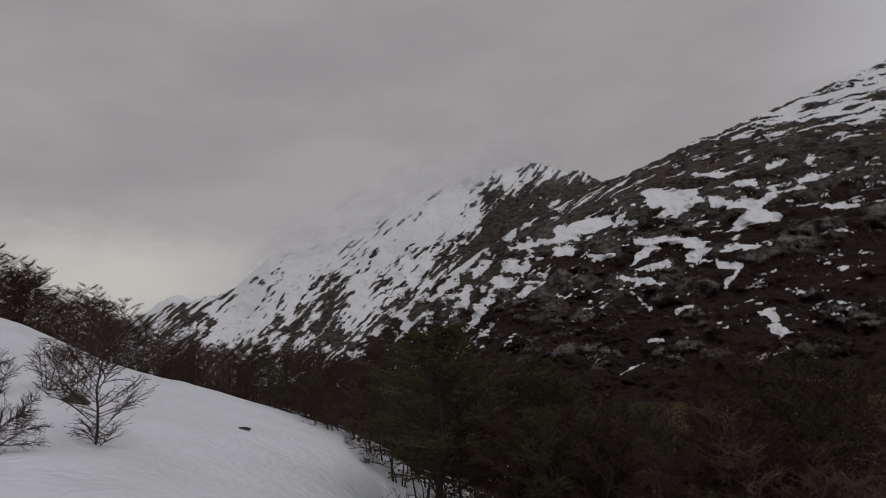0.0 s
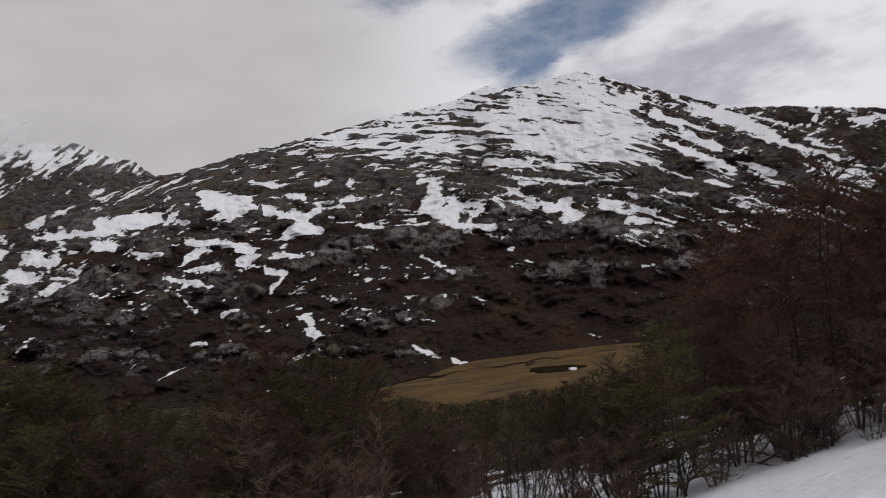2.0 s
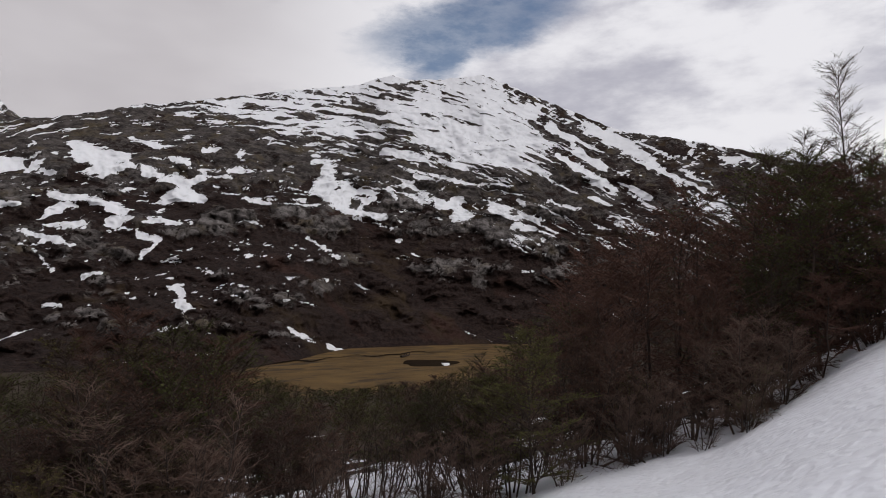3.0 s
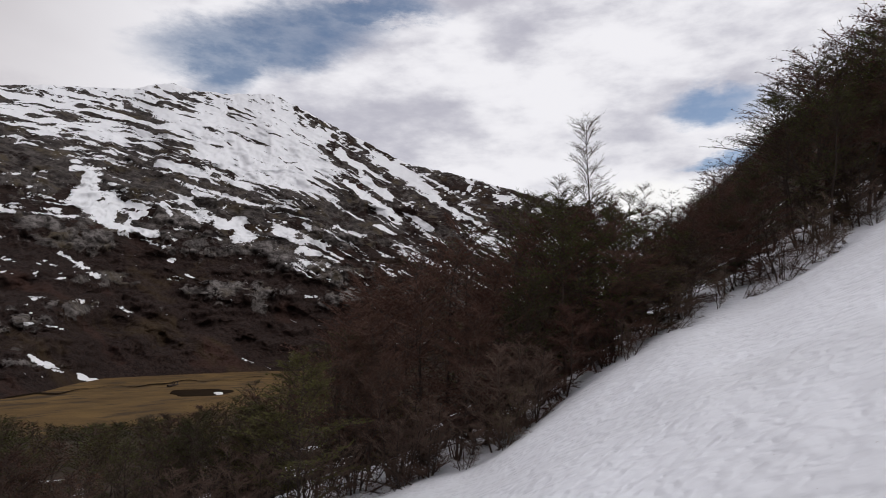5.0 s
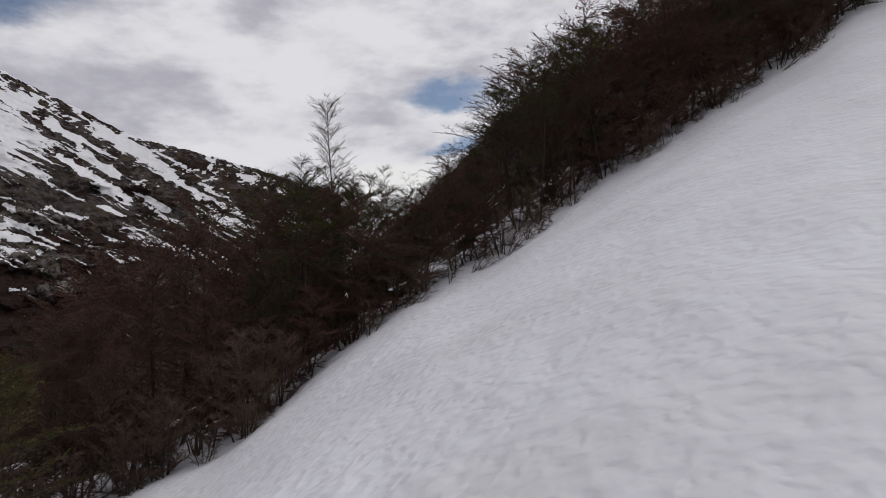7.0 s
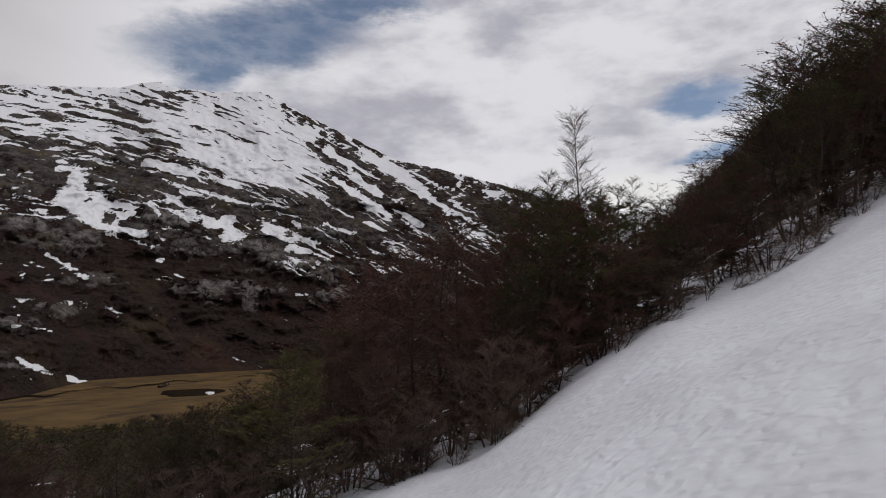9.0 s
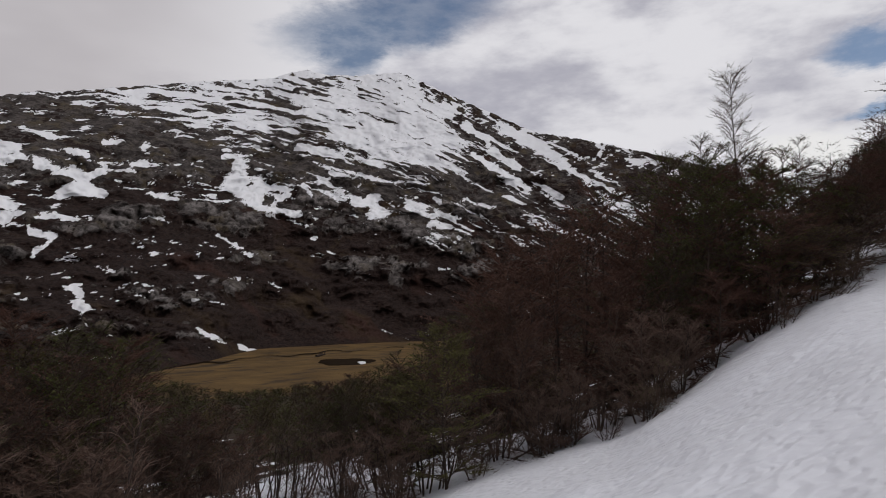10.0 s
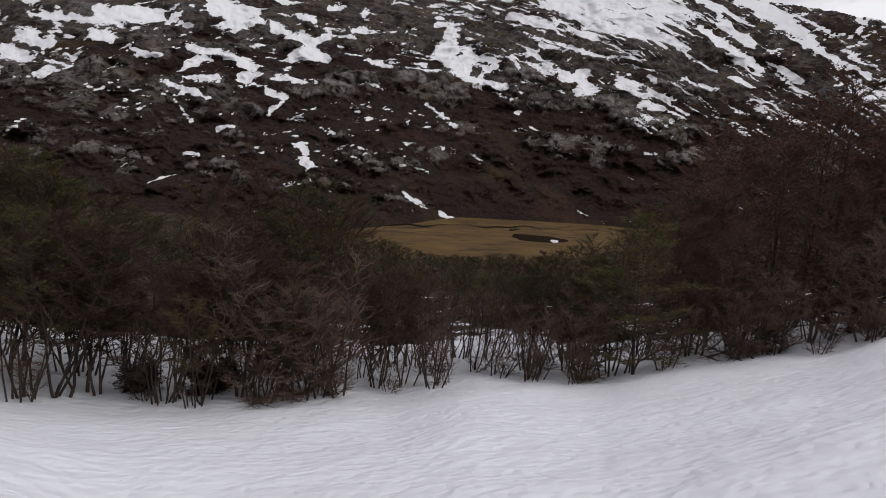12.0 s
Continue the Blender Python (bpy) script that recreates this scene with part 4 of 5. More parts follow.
GREEN = "green-budding southern beech with flat layered sprays"
BROWN = "brown-twigged southern beech not yet in leaf"
SHRUB = "bare multi-stemmed beech shrub at the snow's edge"
SPARSE = "sparse upright beech with bare tips against the sky"
THICKET = "thicket of thin leafless beech stems in snow"
OLIVE = "young beech with olive buds beside the snow"
POLE = "slender beech with bare lower stems standing in snow"
FRESH = "fresh green beech with layered sprays near the snow"
LOW = "low dark brown beech with crown near the snow"
BUSH = "pale brown leafless beech bush in front of the wood"
CLUMP = "low dark clump of dead-leaved beech on snow"
SMALL = "small bare sapling standing in snow"
KINDS = {
    "green": [kind_of(11, "beech_tree", GREEN, 5.5, spread=2.7, stems=1, limbs=30, subs=10, twigs=6, leaves=2, leaf_mat=LEAF_GREEN, first=0.16, leaf_size=0.04, fine=5, bud=0.9, fat=1.0, layer=0.4),
              kind_of(12, "beech_tree", GREEN, 5.0, spread=2.6, stems=2, limbs=30, subs=10, twigs=6, leaves=2, leaf_mat=LEAF_GREEN, first=0.2, leaf_size=0.04, fine=5, bud=0.9, fat=1.0, layer=0.4)],
    "brown": [kind_of(21, "beech_tree", BROWN, 5.0, spread=2.5, stems=1, limbs=30, subs=10, twigs=6, leaves=1, leaf_mat=LEAF_BROWN, first=0.15, fine=5, fat=1.0, twig_mat=RED_TWIG, layer=0.45, leaf_size=0.032),
              kind_of(22, "beech_tree", BROWN, 5.5, spread=2.6, stems=2, limbs=30, subs=10, twigs=6, leaves=1, leaf_mat=LEAF_BROWN, first=0.18, fine=5, fat=1.0, twig_mat=RED_TWIG, layer=0.45, leaf_size=0.032),
              kind_of(23, "beech_tree", BROWN, 4.5, spread=2.8, stems=3, limbs=30, subs=10, twigs=6, leaves=1, leaf_mat=LEAF_BROWN, first=0.14, fine=5, fat=1.0, twig_mat=RED_TWIG, layer=0.45, leaf_size=0.032)],
    "stemmy": [kind_of(71, "young_beech", OLIVE, 3.6, spread=1.5, stems=3, limbs=22, subs=8, twigs=6, leaves=1, leaf_mat=LEAF_OLIVE, first=0.38, fine=5, droop=0.05, bud=0.65, rise=0.1, layer=0.5, leaf_size=0.034),
               kind_of(72, "young_beech", GREEN, 3.8, spread=1.7, stems=2, limbs=24, subs=8, twigs=6, leaves=1, leaf_mat=LEAF_GREEN, first=0.4, fine=5, bud=0.9, leaf_size=0.034, droop=0.06, rise=0.1, layer=0.5),
               kind_of(73, "young_beech", BROWN, 3.4, spread=1.4, stems=4, limbs=22, subs=8, twigs=6, leaves=1, leaf_mat=LEAF_BROWN, first=0.4, fine=4, droop=0.05, rise=0.15, layer=0.5, leaf_size=0.034)],
    "pole": [kind_of(74, "young_beech", POLE, 4.4, spread=1.5, stems=2, limbs=26, subs=7, twigs=5, leaves=1, leaf_mat=LEAF_OLIVE, first=0.42, fine=3, droop=0.05, bud=0.6, fat=1.2, rise=0.1, layer=0.5, leaf_size=0.045),
             kind_of(75, "young_beech", POLE, 4.4, spread=1.6, stems=1, limbs=22, subs=7, twigs=5, leaves=1, leaf_mat=LEAF_GREEN, bud=0.75, first=0.42, fine=3, droop=0.05, fat=1.2, rise=0.1, layer=0.5, leaf_size=0.045),
             kind_of(76, "young_beech", POLE, 4.2, spread=1.5, stems=3, limbs=24, subs=7, twigs=5, leaves=1, leaf_mat=LEAF_GREEN, first=0.44, fine=3, droop=0.05, bud=0.8, fat=1.2, rise=0.1, layer=0.5, leaf_size=0.045)],
    "fresh": [kind_of(82, "beech_tree", FRESH, 4.2, spread=2.1, stems=1, limbs=38, subs=9, twigs=6, leaves=2, leaf_mat=LEAF_FRESH, first=0.1, leaf_size=0.045, fine=5, bud=0.9, layer=0.35)],
    "back": [kind_of(61, "beech_tree", BROWN, 5.0, spread=2.8, stems=1, limbs=20, subs=7, twigs=5, leaves=1, leaf_mat=LEAF_BROWN, first=0.10, fat=1.5, fine=2, solid=False, layer=0.5, leaf_size=0.05),
             kind_of(62, "beech_tree", BROWN, 5.0, spread=2.8, stems=2, limbs=20, subs=7, twigs=5, leaves=1, leaf_mat=LEAF_BROWN, first=0.2, fat=1.5, fine=2, solid=False, layer=0.5, leaf_size=0.05)],
    "backred": [kind_of(64, "beech_tree", BROWN, 5.0, spread=2.8, stems=1, limbs=20, subs=7, twigs=5, leaves=1, leaf_mat=LEAF_BROWN, first=0.08, fat=1.5, fine=2, twig_mat=RED_TWIG, layer=0.5, leaf_size=0.05)],
    "backgreen": [kind_of(63, "beech_tree", GREEN, 5.0, spread=2.9, stems=1, limbs=20, subs=7, twigs=5, leaves=1, leaf_mat=LEAF_GREEN, first=0.12, leaf_size=0.045, fat=1.5, fine=3, solid=False, bud=0.9, layer=0.45)],
    "shrub": [kind_of(31, "beech_shrub", SHRUB, 2.6, spread=1.3, stems=4, limbs=22, subs=4, twigs=4, leaves=0, leaf_mat=LEAF_BROWN, first=0.04, fine=3, solid=True, rise=0.5, twig_mat=PALE_TWIG),
              kind_of(32, "beech_shrub", SHRUB, 2.4, spread=1.4, stems=5, limbs=24, subs=4, twigs=4, leaves=0, leaf_mat=LEAF_BROWN, first=0.06, fine=3, solid=True, rise=0.5, twig_mat=PALE_TWIG),
              kind_of(33, "beech_shrub", SHRUB, 2.8, spread=1.4, stems=3, limbs=20, subs=6, twigs=4, leaves=0, leaf_mat=LEAF_GREEN, first=0.2, fine=5, solid=True, rise=0.5, twig_mat=PALE_TWIG)],
    "thicket": [kind_of(91, "beech_shrub", THICKET, 2.2, spread=0.55, stems=7, limbs=13, subs=3, twigs=2, leaves=0, leaf_mat=LEAF_BROWN, first=0.4, fine=2, rise=0.6, twig_mat=PALE_TWIG, thick=0.85),
                kind_of(92, "beech_shrub", THICKET, 1.9, spread=0.6, stems=6, limbs=12, subs=3, twigs=2, leaves=0, leaf_mat=LEAF_BROWN, first=0.3, fine=2, rise=0.5, thick=0.85)],
    "broad": [kind_of(81, "beech_tree", OLIVE, 4.2, spread=1.7, stems=1, limbs=44, subs=9, twigs=6, leaves=2, leaf_mat=LEAF_FRESH, first=0.4, leaf_size=0.04, fine=5, bud=0.8, thick=1.7, droop=0.08, layer=0.4)],
    "sparse": [kind_of(41, "beech_tree", SPARSE, 6.5, spread=1.2, stems=1, limbs=34, subs=7, twigs=4, leaves=0, leaf_mat=LEAF_OLIVE, first=0.15, fine=4, cone=True, rise=0.5, droop=0.07, fat=0.9, thick=0.45, layer=0.6),
               kind_of(43, "beech_tree", SPARSE, 6.0, spread=1.2, stems=2, limbs=34, subs=7, twigs=4, leaves=0, leaf_mat=LEAF_OLIVE, first=0.15, fine=4, rise=0.5, droop=0.07, fat=0.9, thick=0.5, layer=0.6)],
    "low": [kind_of(24, "beech_shrub", LOW, 2.0, spread=1.15, stems=3, limbs=26, subs=8, twigs=5, leaves=1, leaf_mat=LEAF_BROWN, first=0.12, leaf_size=0.025, fine=4, twig_mat=RED_TWIG, layer=0.5),
            kind_of(25, "beech_shrub", LOW, 2.0, spread=1.2, stems=2, limbs=26, subs=8, twigs=5, leaves=1, leaf_mat=LEAF_OLIVE, first=0.12, leaf_size=0.025, fine=4, bud=0.3, layer=0.5)],
    "bush": [kind_of(94, "beech_shrub", BUSH, 2.0, spread=0.95, stems=6, limbs=30, subs=6, twigs=4, leaves=0, leaf_mat=LEAF_BROWN, first=0.12, fine=4, rise=0.35, twig_mat=PALE_TWIG, thick=0.8, leaf_size=0.025, layer=0.7),
             kind_of(95, "beech_shrub", BUSH, 2.3, spread=1.0, stems=4, limbs=30, subs=6, twigs=5, leaves=0, leaf_mat=LEAF_BROWN, first=0.1, fine=4, rise=0.45, twig_mat=PALE_TWIG, thick=0.9, layer=0.7)],
    "clump": [kind_of(97, "beech_shrub", CLUMP, 0.8, spread=0.85, stems=7, limbs=30, subs=6, twigs=6, leaves=3, leaf_mat=LEAF_DEAD, first=0.05, fine=2, rise=0.2, leaf_size=0.035, thick=0.6)],
    "small": [kind_of(51, "beech_sapling", SMALL, 1.9, spread=1.15, stems=1, limbs=22, subs=7, twigs=5, leaves=0, leaf_mat=LEAF_BROWN, first=0.1, fine=3, rise=0.25, solid=True, droop=0.04),
              kind_of(52, "beech_sapling", SMALL, 1.7, spread=1.25, stems=5, limbs=18, subs=5, twigs=5, leaves=0, leaf_mat=LEAF_BROWN, first=0.06, fine=3, rise=0.3, solid=True, droop=0.06)],
}
GROUPS = {"low": "shrubs along the snow", "bush": "shrubs along the snow", "clump": "low clumps in the snow", "backred": "bare beeches in the wood", "pole": "slender beeches behind the snow", "fresh": "budding beeches in the wood", "thicket": "thin stems along the snow", "broad": "budding beeches in the wood", "stemmy": "young beeches along the snow", "back": "bare beeches in the wood", "backgreen": "budding beeches in the wood", "green": "budding beeches in the wood", "brown": "bare beeches in the wood", "shrub": "shrubs along the snow", "sparse": "thin beeches on the skyline", "small": "saplings on the snow"}
pick = random.Random(5)


def grow(sort, az, r, h, which=None, lean=0.0, label=""):
    """Plant one tree of a sort at an azimuth and a distance, h metres high."""
    k = KINDS[sort][pick.randrange(len(KINDS[sort])) if which is None else which]
    s = h / k["h"]
    x, y, z = spot(az, r)
    m = pose(x, y, z, lean + pick.gauss(0, 4), pick.gauss(0, 4 + abs(lean) * 0.5), pick.uniform(0, 360)) @ Matrix.Diagonal((s, s, s * pick.uniform(0.95, 1.05), 1))
    if k["first"] is None:
        k["first"] = plant(k["name"], k["meshes"], k["label"], "shrub" if sort in ("shrub", "thicket", "bush", "clump", "low") else "tree", GROUPS[sort])
        k["first"].matrix_basis = m
        made = k["first"]
    else:
        made = copy_thing(k["first"], Matrix.Identity(4))
        made.matrix_basis = m
    if label:
        made["label"] = label
    return made


# height of the tree tops, as degrees above the level of the eye
TOP_AT = [-40, -34, -30, -26, -24, -22, -19, -14, -7, -3, 1.3, 6, 9.5, 14.5, 20, 24, 28, 32, 38, 47, 52, 54.5, 57, 60, 63.5, 66, 69, 72, 75, 78, 81, 85, 88, 90, 93, 95.5, 100, 110, 122, 140]
TOP_EL = [12, 10.0, 7.6, 5.9, 4.0, 2.8, 2.4, 1.9, 0.8, 0.7, -1.3, 0.8, -1.5, -4.3, -4.2, -1.8, -0.5, -4.5, -6.2, -5.4, -3.2, -1.8, 1.2, 4.0, 6.9, 9.2, 10.0, 11.3, 12.8, 12.8, 11.8, 11.5, 11, 13.2, 17.2, 21.2, 23.8, 26.6, 29.6, 32]


def height_for(az, r, el=None):
    el = float(np.interp(az, TOP_AT, TOP_EL)) if el is None else el
    return r * math.tan(radians(el)) + EYE - float(ground_z(az, r))


def sort_for(az):
    """Which trees grow where: the share of green ones along the wood."""
    green = np.interp(az, [-8, 0, 22, 32, 52, 58, 70, 74, 86, 92, 110], [0.15, 0.75, 0.8, 0.85, 0.75, 0.2, 0.08, 0.5, 0.5, 0.25, 0.35])
    return "green" if pick.random() < green else "brown"


# room round the trees that stand out: azimuth, half width, as far as
ROOM = [(55.6, 2.2, 16.5), (7.3, 2.4, 15.0), (27.0, 1.5, 14.5), (-1.8, 4.6, 19.0), (25.4, 1.4, 13.5), (77.5, 1.8, 18.5), (80.6, 1.6, 18.8)]


def has_room(az, r):
    return all(abs(az - a) > w or r > far for a, w, far in ROOM)


# the front rank, along the edge of the snow
az = -42.0
while az < 136:
    re = float(edge_radius(az))
    open_stems = -6 < az < 60
    r = re + (pick.uniform(0.1, 2.0) if open_stems else pick.uniform(1.3, 2.8) if az > 0 else pick.uniform(0.8, 2.0))
    full = height_for(az, r)
    lo, hi = (0.6, 0.92) if open_stems else (0.55, 0.98)
    h = max(1.6, min(7.5, full * pick.uniform(lo, hi)))
    if open_stems:
        sort = "stemmy" if pick.random() < 0.7 else "shrub"
    else:
        sort = "shrub" if h < 2.6 and pick.random() < 0.7 else "stemmy" if az > 58 and pick.random() < 0.22 else sort_for(az)
    if has_room(az, r):
        grow(sort, az, r, h)
    az += pick.uniform(0.35, 1.5) * math.degrees((0.9 if az > 0 else 1.5) / re)
# the ranks behind
for lo, hi, gap_m in ((2.6, 4.2, 1.25), (4.0, 6.0, 1.5), (5, 8.5, 1.8), (8.5, 13, 2.3), (13, 19, 2.8), (19, 27, 5.0)):
    az = -44.0
    while az < 132:
        re = float(edge_radius(az))
        r = re + pick.uniform(lo, hi) - (1.4 if -5 < az < 57 and lo < 5 else 0)
        h = max(2.0, min(9.0, height_for(az, r) * pick.uniform(0.78, 1.0)))
        sort = sort_for(az)
        if lo > 2.5 or az < -6:
            sort = "backgreen" if sort == "green" else "backred" if az > 56 else "back"
        if -5 < az < 58 and r - re < 8.5:
            sort = "stemmy" if pick.random() < 0.25 else "pole"
        if has_room(az, r):
            grow(sort, az, r, h)
        az += pick.uniform(0.7, 1.3) * math.degrees(gap_m / r) * (0.5 if az < 2 else 1.0)
# low shrubs whose branches lie on the snow
az = 2.0
while az < 122:
    re = float(edge_radius(az))
    grow("shrub", az, re + (pick.uniform(-0.3, 1.2) if az > 35 else pick.uniform(0.0, 2.4)), pick.uniform(0.8, 1.8 if az > 58 else 2.1), lean=pick.gauss(0, 18 if az < 58 else 34))
    az += pick.uniform(0.6, 1.4) * math.degrees((0.75 if az > 56 else 0.9 if az > 32 else 1.7) / re)


# low bare beeches whose crowns come down to the snow
az = 59.0
while az < 124:
    re = float(edge_radius(az))
    grow("low", az, re + pick.uniform(1.2, 2.4), pick.uniform(1.3, 2.2), lean=pick.gauss(0, 12))
    az += pick.uniform(0.7, 1.4) * math.degrees(1.1 / re)


# thin stems between them
az = 1.0
while az < 122:
    re = float(edge_radius(az))
    near = az < 60
    grow("thicket", az, re + (pick.uniform(0.2, 6.0) if near else pick.uniform(0.9, 3.0)), pick.uniform(1.3, 2.6 if near else 2.0), lean=pick.gauss(0, 9 if near else 24))
    az += pick.uniform(0.4, 1.6) * math.degrees((0.42 if near else 1.5) / re)


# trees that stand out
def stand(sort, az, r, el, which=None, label=""):
    grow(sort, az, r, height_for(az, r, el), which, label=label)


stand("broad", -1.8, 14.8, 2.3, 0, "broad olive-budding beech at the foot of the snow")
stand("sparse", 79.2, 22.0, 17.4, 0, "tall thin beech with bare tips against the sky")
stand("sparse", 77.6, 22.4, 14.6, 1)
stand("sparse", 75.4, 22.5, 15.0, 1)
stand("sparse", 84.6, 24.0, 13.0, 1)
stand("backgreen", 82.3, 22.0, 11.6, 0)
stand("backred", 83.9, 23.0, 11.2, 0)
stand("backgreen", 78.4, 22.5, 12.6, 0)
stand("sparse", 95.0, 24.0, 19.6, 1)
stand("sparse", 98.0, 24.5, 23.6, 1)
stand("brown", 27.0, 16.2, -0.6, 1, "dark bare beech with spreading limbs")
stand("brown", 22.4, 17.0, -2.6, 1)
stand("brown", 31.2, 17.5, -2.8, 0)
stand("green", 7.3, 16.0, -0.8, 0, "dense dark green beech above its neighbours")
stand("green", 10.5, 17.0, -3.0, 1)
stand("stemmy", 25.4, 12.9, -9.8, 0, "olive-budding beech bush on the snow's edge")
stand("stemmy", 20.5, 13.0, -9.6, 0)
stand("fresh", 55.6, 14.9, -1.5, 0)
stand("fresh", 51.8, 15.6, -5.4, 0)
stand("green", 77.0, 18.8, 10.6, 0)
stand("green", 80.5, 19.2, 11.2, 1)
stand("thicket", -1.2, 15.0, -7.5, 1)
stand("thicket", -4.6, 15.8, -9.5, 0)
stand("stemmy", 0.4, 14.8, -2.6, 0, "slender olive-budding beech standing in the snow")
for b_az, b_el, b_which in ((24.6, -10.6, 0), (27.6, -9.0, 0), (31.0, -10.4, 1), (47.6, -9.4, 1), (51.6, -8.6, 0), (63.4, -5.2, 1), (65.6, -4.4, 0), (71.4, -0.6, 1), (74.0, 0.8, 0)):
    stand("bush", b_az, float(edge_radius(b_az)) + 0.35, b_el, b_which)
for b_az, b_off, b_h in ((15.2, 1.6, 0.5), (20.2, 1.2, 0.55), (21.6, 1.5, 0.45)):
    grow("clump", b_az, float(edge_radius(b_az)) + b_off, b_h, 0)
for b_az, b_off, b_h, b_lean in ((7.2, 0.5, 3.0, 16), (9.4, 0.8, 3.3, -10), (12.2, 1.2, 3.4, 12), (19.4, 1.0, 3.2, -12)):
    grow("stemmy", b_az, float(edge_radius(b_az)) + b_off, b_h, 2, lean=b_lean)
stand("small", -11.4, 25.0, -1.6, 0)
stand("shrub", -10.0, 25.0, -2.9, 1)
stand("shrub", -8.4, 23.0, -4.0, 0)
stand("shrub", -6.9, 21.5, -4.8, 2)
stand("shrub", -18.9, 29.0, 2.6, 0, "pale bare shrub above the snow bank")
stand("small", -26.8, 13.2, 3.9, 0)
stand("small", -28.6, 19.0, 3.4, 1)
stand("small", -30.2, 19.6, 3.2, 1)
stand("small", -33.4, 18.0, 2.6, 1)
grow("small", -33.8, 12.0, 0.95, 1, lean=52)


# ---------------------------------------------------------------- wood further down the slope
def far_wood():
    """Crowns of the wood down to the bog and up the hillside, each a tapered stem with tufts of twigs."""
    rng = random.Random(77)
    w = Wood()
    spots = []
    while len(spots) < 1300:
        az = rng.uniform(-42, 132)
        re = float(edge_radius(az))
        r = re + 24 * (1 + 11 * rng.random() ** 2.0)
        if 30 < az < 56 and r > 300:
            continue
        spots.append((az, r))
    while len(spots) < 1650:
        spots.append((rng.uniform(83, 112), rng.uniform(42, 175)))
    for az, r in spots:
        x, y, z = spot(az, r, 0.2)
        top = height_for(az, r)
        h = rng.uniform(3.0, 6.0)
        if -20 < az < 84:
            h = min(h, max(1.5, top))
        if 82 < az < 96 and r > 50:
            h = rng.uniform(1.6, 3.4)
        base = Vector((x, y, z))
        w.tube([base, base + Vector((rng.gauss(0, 0.2), rng.gauss(0, 0.2), h * 0.9))], [0.07, 0.015], 3, 0)
        slot = 1 if rng.random() < (0.75 if 15 < az < 58 else 0.4) else 2
        n = 190 if r < 90 else 120
        thin = 0.005 + 0.00025 * r
        for k in range(n):
            t = rng.uniform(0.08, 1.0)
            rad = (1.05 - t) ** 0.6 * h * 0.40 * math.sqrt(rng.random())
            a = rng.random() * 6.28
            p = base + Vector((math.cos(a) * rad, math.sin(a) * rad, t * h))
            d = Vector((math.cos(a) * 0.8 + rng.gauss(0, 0.4), math.sin(a) * 0.8 + rng.gauss(0, 0.4), rng.uniform(-0.1, 0.9)))
            w.blade(p, p + d * rng.uniform(0.15, 0.55), thin * rng.uniform(0.7, 1.5), rng, slot if rng.random() < 0.65 else 0)
    return w.mesh("far_wood", [TWIG, LEAF_GREEN, LEAF_BROWN])


tagged(new("far_wood", far_wood()), "brown and olive beech wood on the valley side", "wood", kind="stuff")


# ---------------------------------------------------------------- small things
def stone(name, az, r, size, label, seed, sink=0.3):
    bm = bmesh.new()
    bmesh.ops.create_icosphere(bm, subdivisions=3, radius=1.0)
    rng = random.Random(seed)
    off = Vector((rng.random() * 9, rng.random() * 9, rng.random() * 9))
    for v in bm.verts:
        v.co *= 1 + 0.35 * noise.noise(v.co * 1.3 + off) + 0.12 * noise.noise(v.co * 3.7 + off)
        v.co.x, v.co.y, v.co.z = v.co.x * size[0], v.co.y * size[1], v.co.z * size[2]
    me = bpy.data.meshes.new(name)
    bm.to_mesh(me)
    bm.free()
    me.materials.append(STONE)
    ob = tagged(new(name, me), label, "rock")
    x, y, z = spot(az, r, size[2] * sink)
    ob.matrix_basis = pose(x, y, z, rng.uniform(-8, 8), rng.uniform(-8, 8), rng.uniform(0, 360))
    return ob


stone("rock", -16.8, 19.0, (0.27, 0.11, 0.06), "flat dark stone melting out of the snow", 1)


# ---------------------------------------------------------------- the bog
def flat_patch(name, az, el, half_w, half_d, mat, seed, lift):
    """A flat patch of uneven outline on the valley floor, with a rounded edge."""
    r = (EYE + 42) / math.tan(radians(-el))
    x, y, z = spot(az, r)
    rng = random.Random(seed)
    off = rng.random() * 50
    verts, faces, n = [(0, 0, lift * 1.3)], [], 48
    for ring, (f, hgt) in enumerate(((0.6, 1.2), (0.95, 1.0), (1.0, -1.0))):
        for k in range(n):
            a = 2 * math.pi * k / n
            w = f * (1 + 0.45 * noise.noise(Vector((math.cos(a) * 1.4 + off, math.sin(a) * 1.4, 0.3))))
            verts.append((math.cos(a) * half_w * w, math.sin(a) * half_d * w, lift * hgt))
    for k in range(n):
        q = (k + 1) % n
        faces.append((0, 1 + k, 1 + q))
        for ring in range(2):
            b = 1 + ring * n
            faces.append((b + k, b + n + k, b + n + q, b + q))
    ob = new(name, mesh_from(name, verts, faces, [mat]))
    ob.matrix_basis = pose(x, y, z, 0, 0, -az)
    return ob


def water():
    m, n = material("dark_bog_water")
    p = n.add("ShaderNodeTexCoord").outputs["Object"]
    f = n.noise(p, 0.2, 4.0)
    n.out(n.surface(n.mix(f, (0.012, 0.009, 0.007), (0.03, 0.021, 0.014)), 0.9, None, 0.0).outputs[0])
    return m


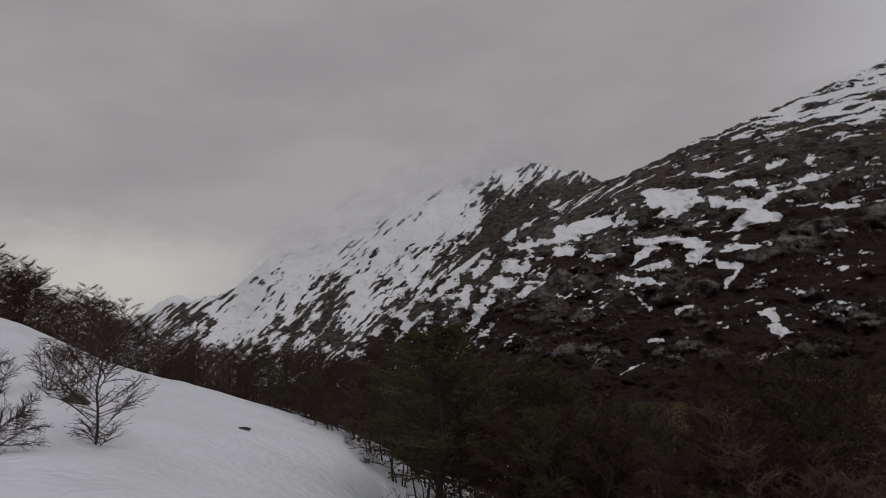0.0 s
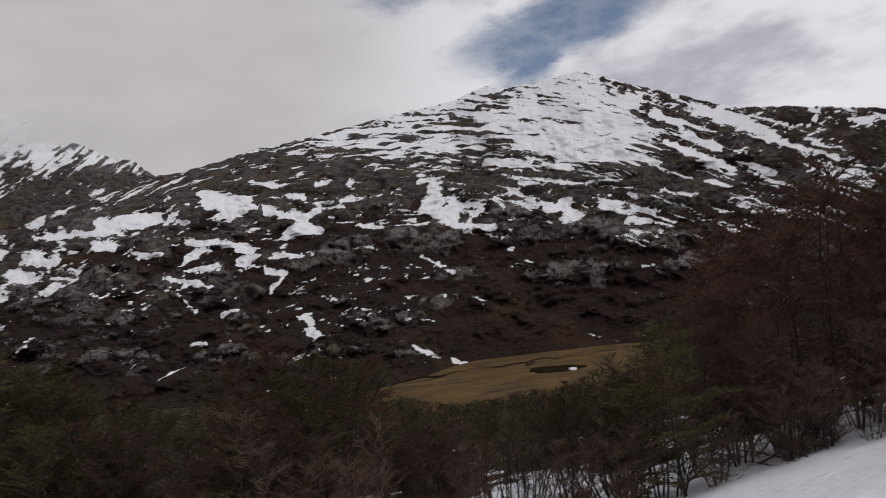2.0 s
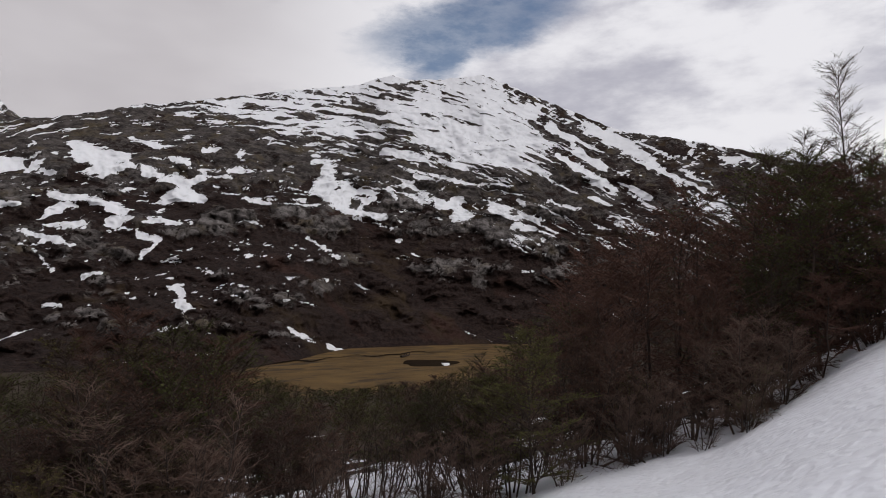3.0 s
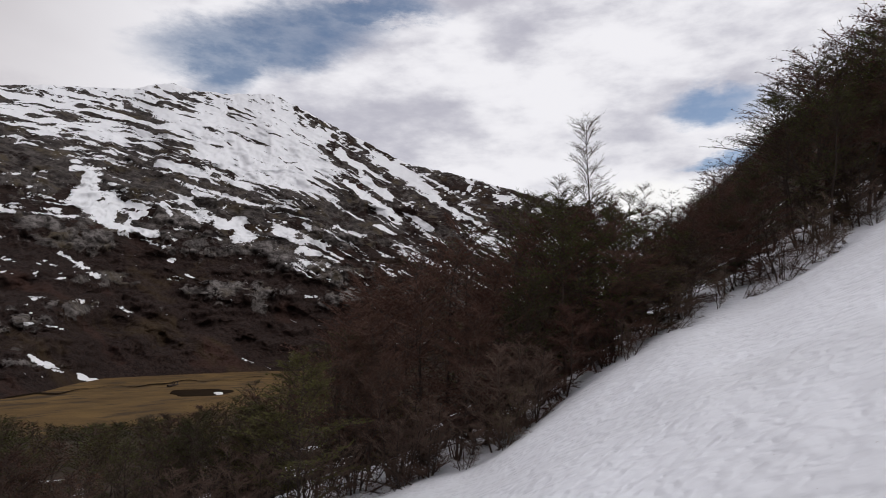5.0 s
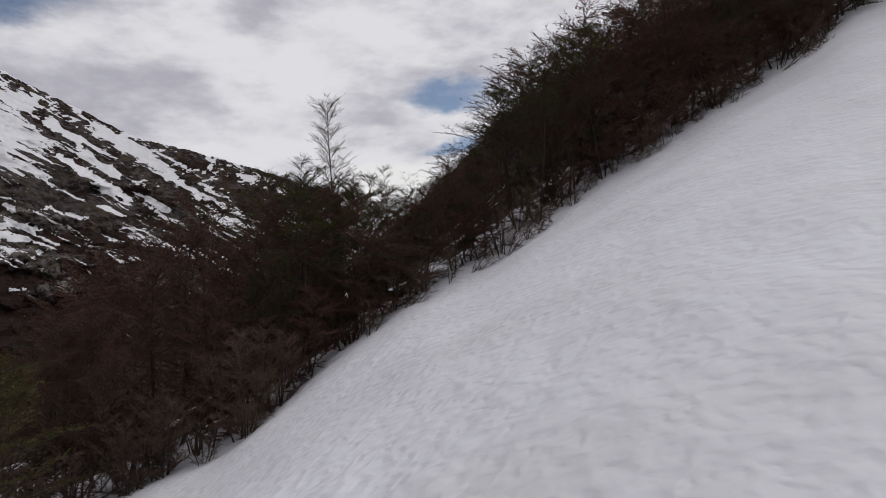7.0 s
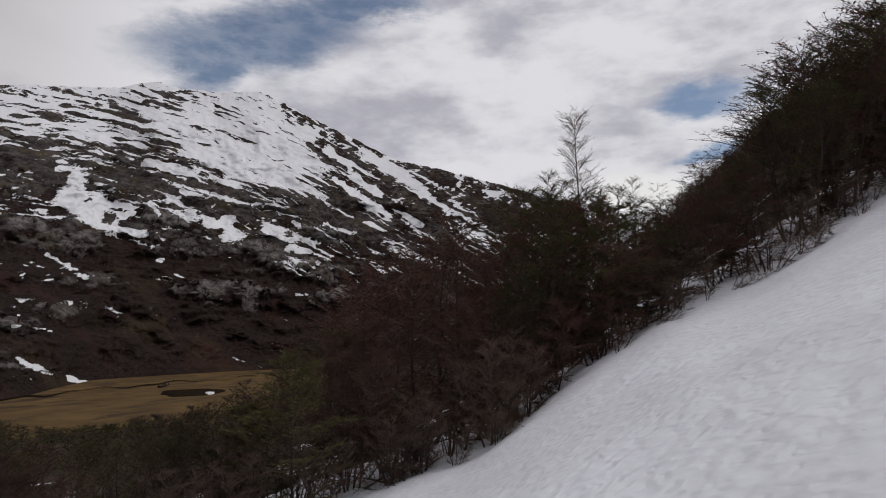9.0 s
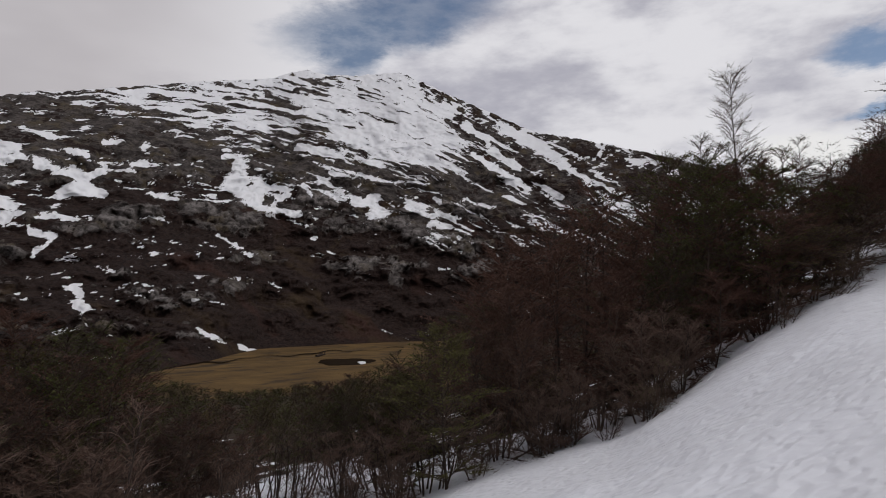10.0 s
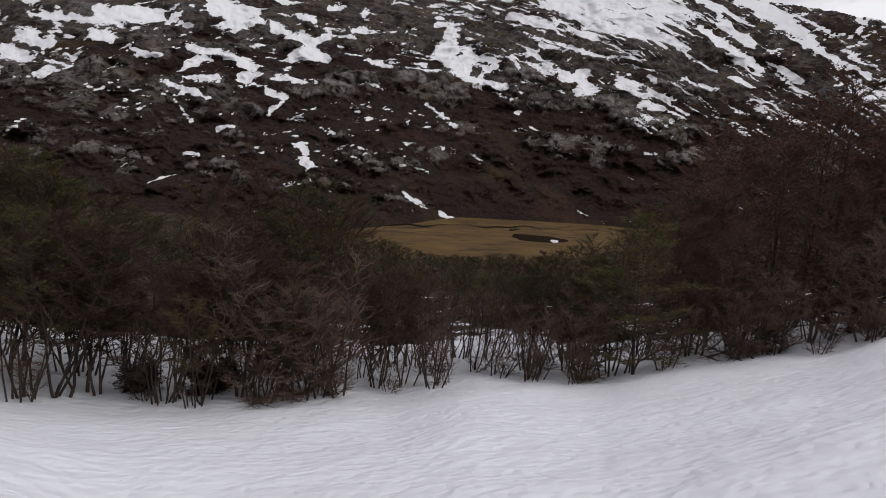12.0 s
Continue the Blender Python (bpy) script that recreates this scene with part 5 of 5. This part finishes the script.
def old_snow():
    m, n = material("old_snow")
    p = n.add("ShaderNodeTexCoord").outputs["Object"]
    f = n.noise(p, 0.4, 5.0)
    n.out(n.surface(n.mix(f, (0.7, 0.7, 0.72), (0.85, 0.85, 0.87)), 0.8, n.bump(f, 0.5, 0.3)).outputs[0])
    return m


WATER, OLD_SNOW = water(), old_snow()
tagged(flat_patch("water_pond", 47.1, -4.05, 27, 44, WATER, 3, 0.9), "dark shallow pool in the yellow bog", "pond", kind="structure")
tagged(flat_patch("snow_remnant", 48.4, -4.2, 3.6, 9, OLD_SNOW, 4, 1.4), "last patch of snow beside the bog pool", "snow patch")


def fallen_log():
    r = (EYE + 42) / math.tan(radians(3.55))
    x, y, z = spot(45.0, r)
    w = Wood()
    rng = random.Random(8)
    pts = [Vector((-6 + 2.0 * i, rng.gauss(0, 0.3), 1.0 + 0.25 * i)) for i in range(7)]
    w.tube(pts, [1.5, 1.4, 1.3, 1.1, 0.9, 0.6, 0.3], 6)
    for i in (2, 3, 5):
        w.tube([pts[i], pts[i] + Vector((1.0, rng.gauss(0, 1), 2.6)), pts[i] + Vector((1.6, rng.gauss(0, 1.5), 4.2))], [0.7, 0.5, 0.2], 5)
    me = w.mesh("fallen_tree", [BARK])
    ob = tagged(new("fallen_tree", me), "dark fallen tree lying on the bog", "log")
    ob.matrix_basis = pose(x, y, z, 0, 0, -45 + 35)


fallen_log()


def stream():
    """A dark brook that winds along the far side of the bog."""
    verts, faces = [], []
    n = 60
    for i in range(n):
        f = i / (n - 1)
        az = 33.0 + 19.0 * f
        el = -4.4 + 1.55 * f ** 0.6 + 0.10 * math.sin(f * 21) + 0.06 * math.sin(f * 47 + 1)
        r = (EYE + 42) / math.tan(radians(-el))
        for side in (-1, 1):
            x, y, z = spot(az, r + side * (5 + 3 * math.sin(f * 13)))
            verts.append((x, y, z + 0.7))
        if i:
            k = 2 * i
            faces.append((k - 2, k - 1, k + 1, k))
    return mesh_from("water_stream", verts, faces, [WATER])


tagged(new("water_stream", stream()), "narrow dark brook winding along the bog", "stream", kind="structure")
stone("rock", -28.8, 18.4, (0.5, 0.3, 0.2), "dark earth bank bared beneath bushes in the snow", 2, 0.4)
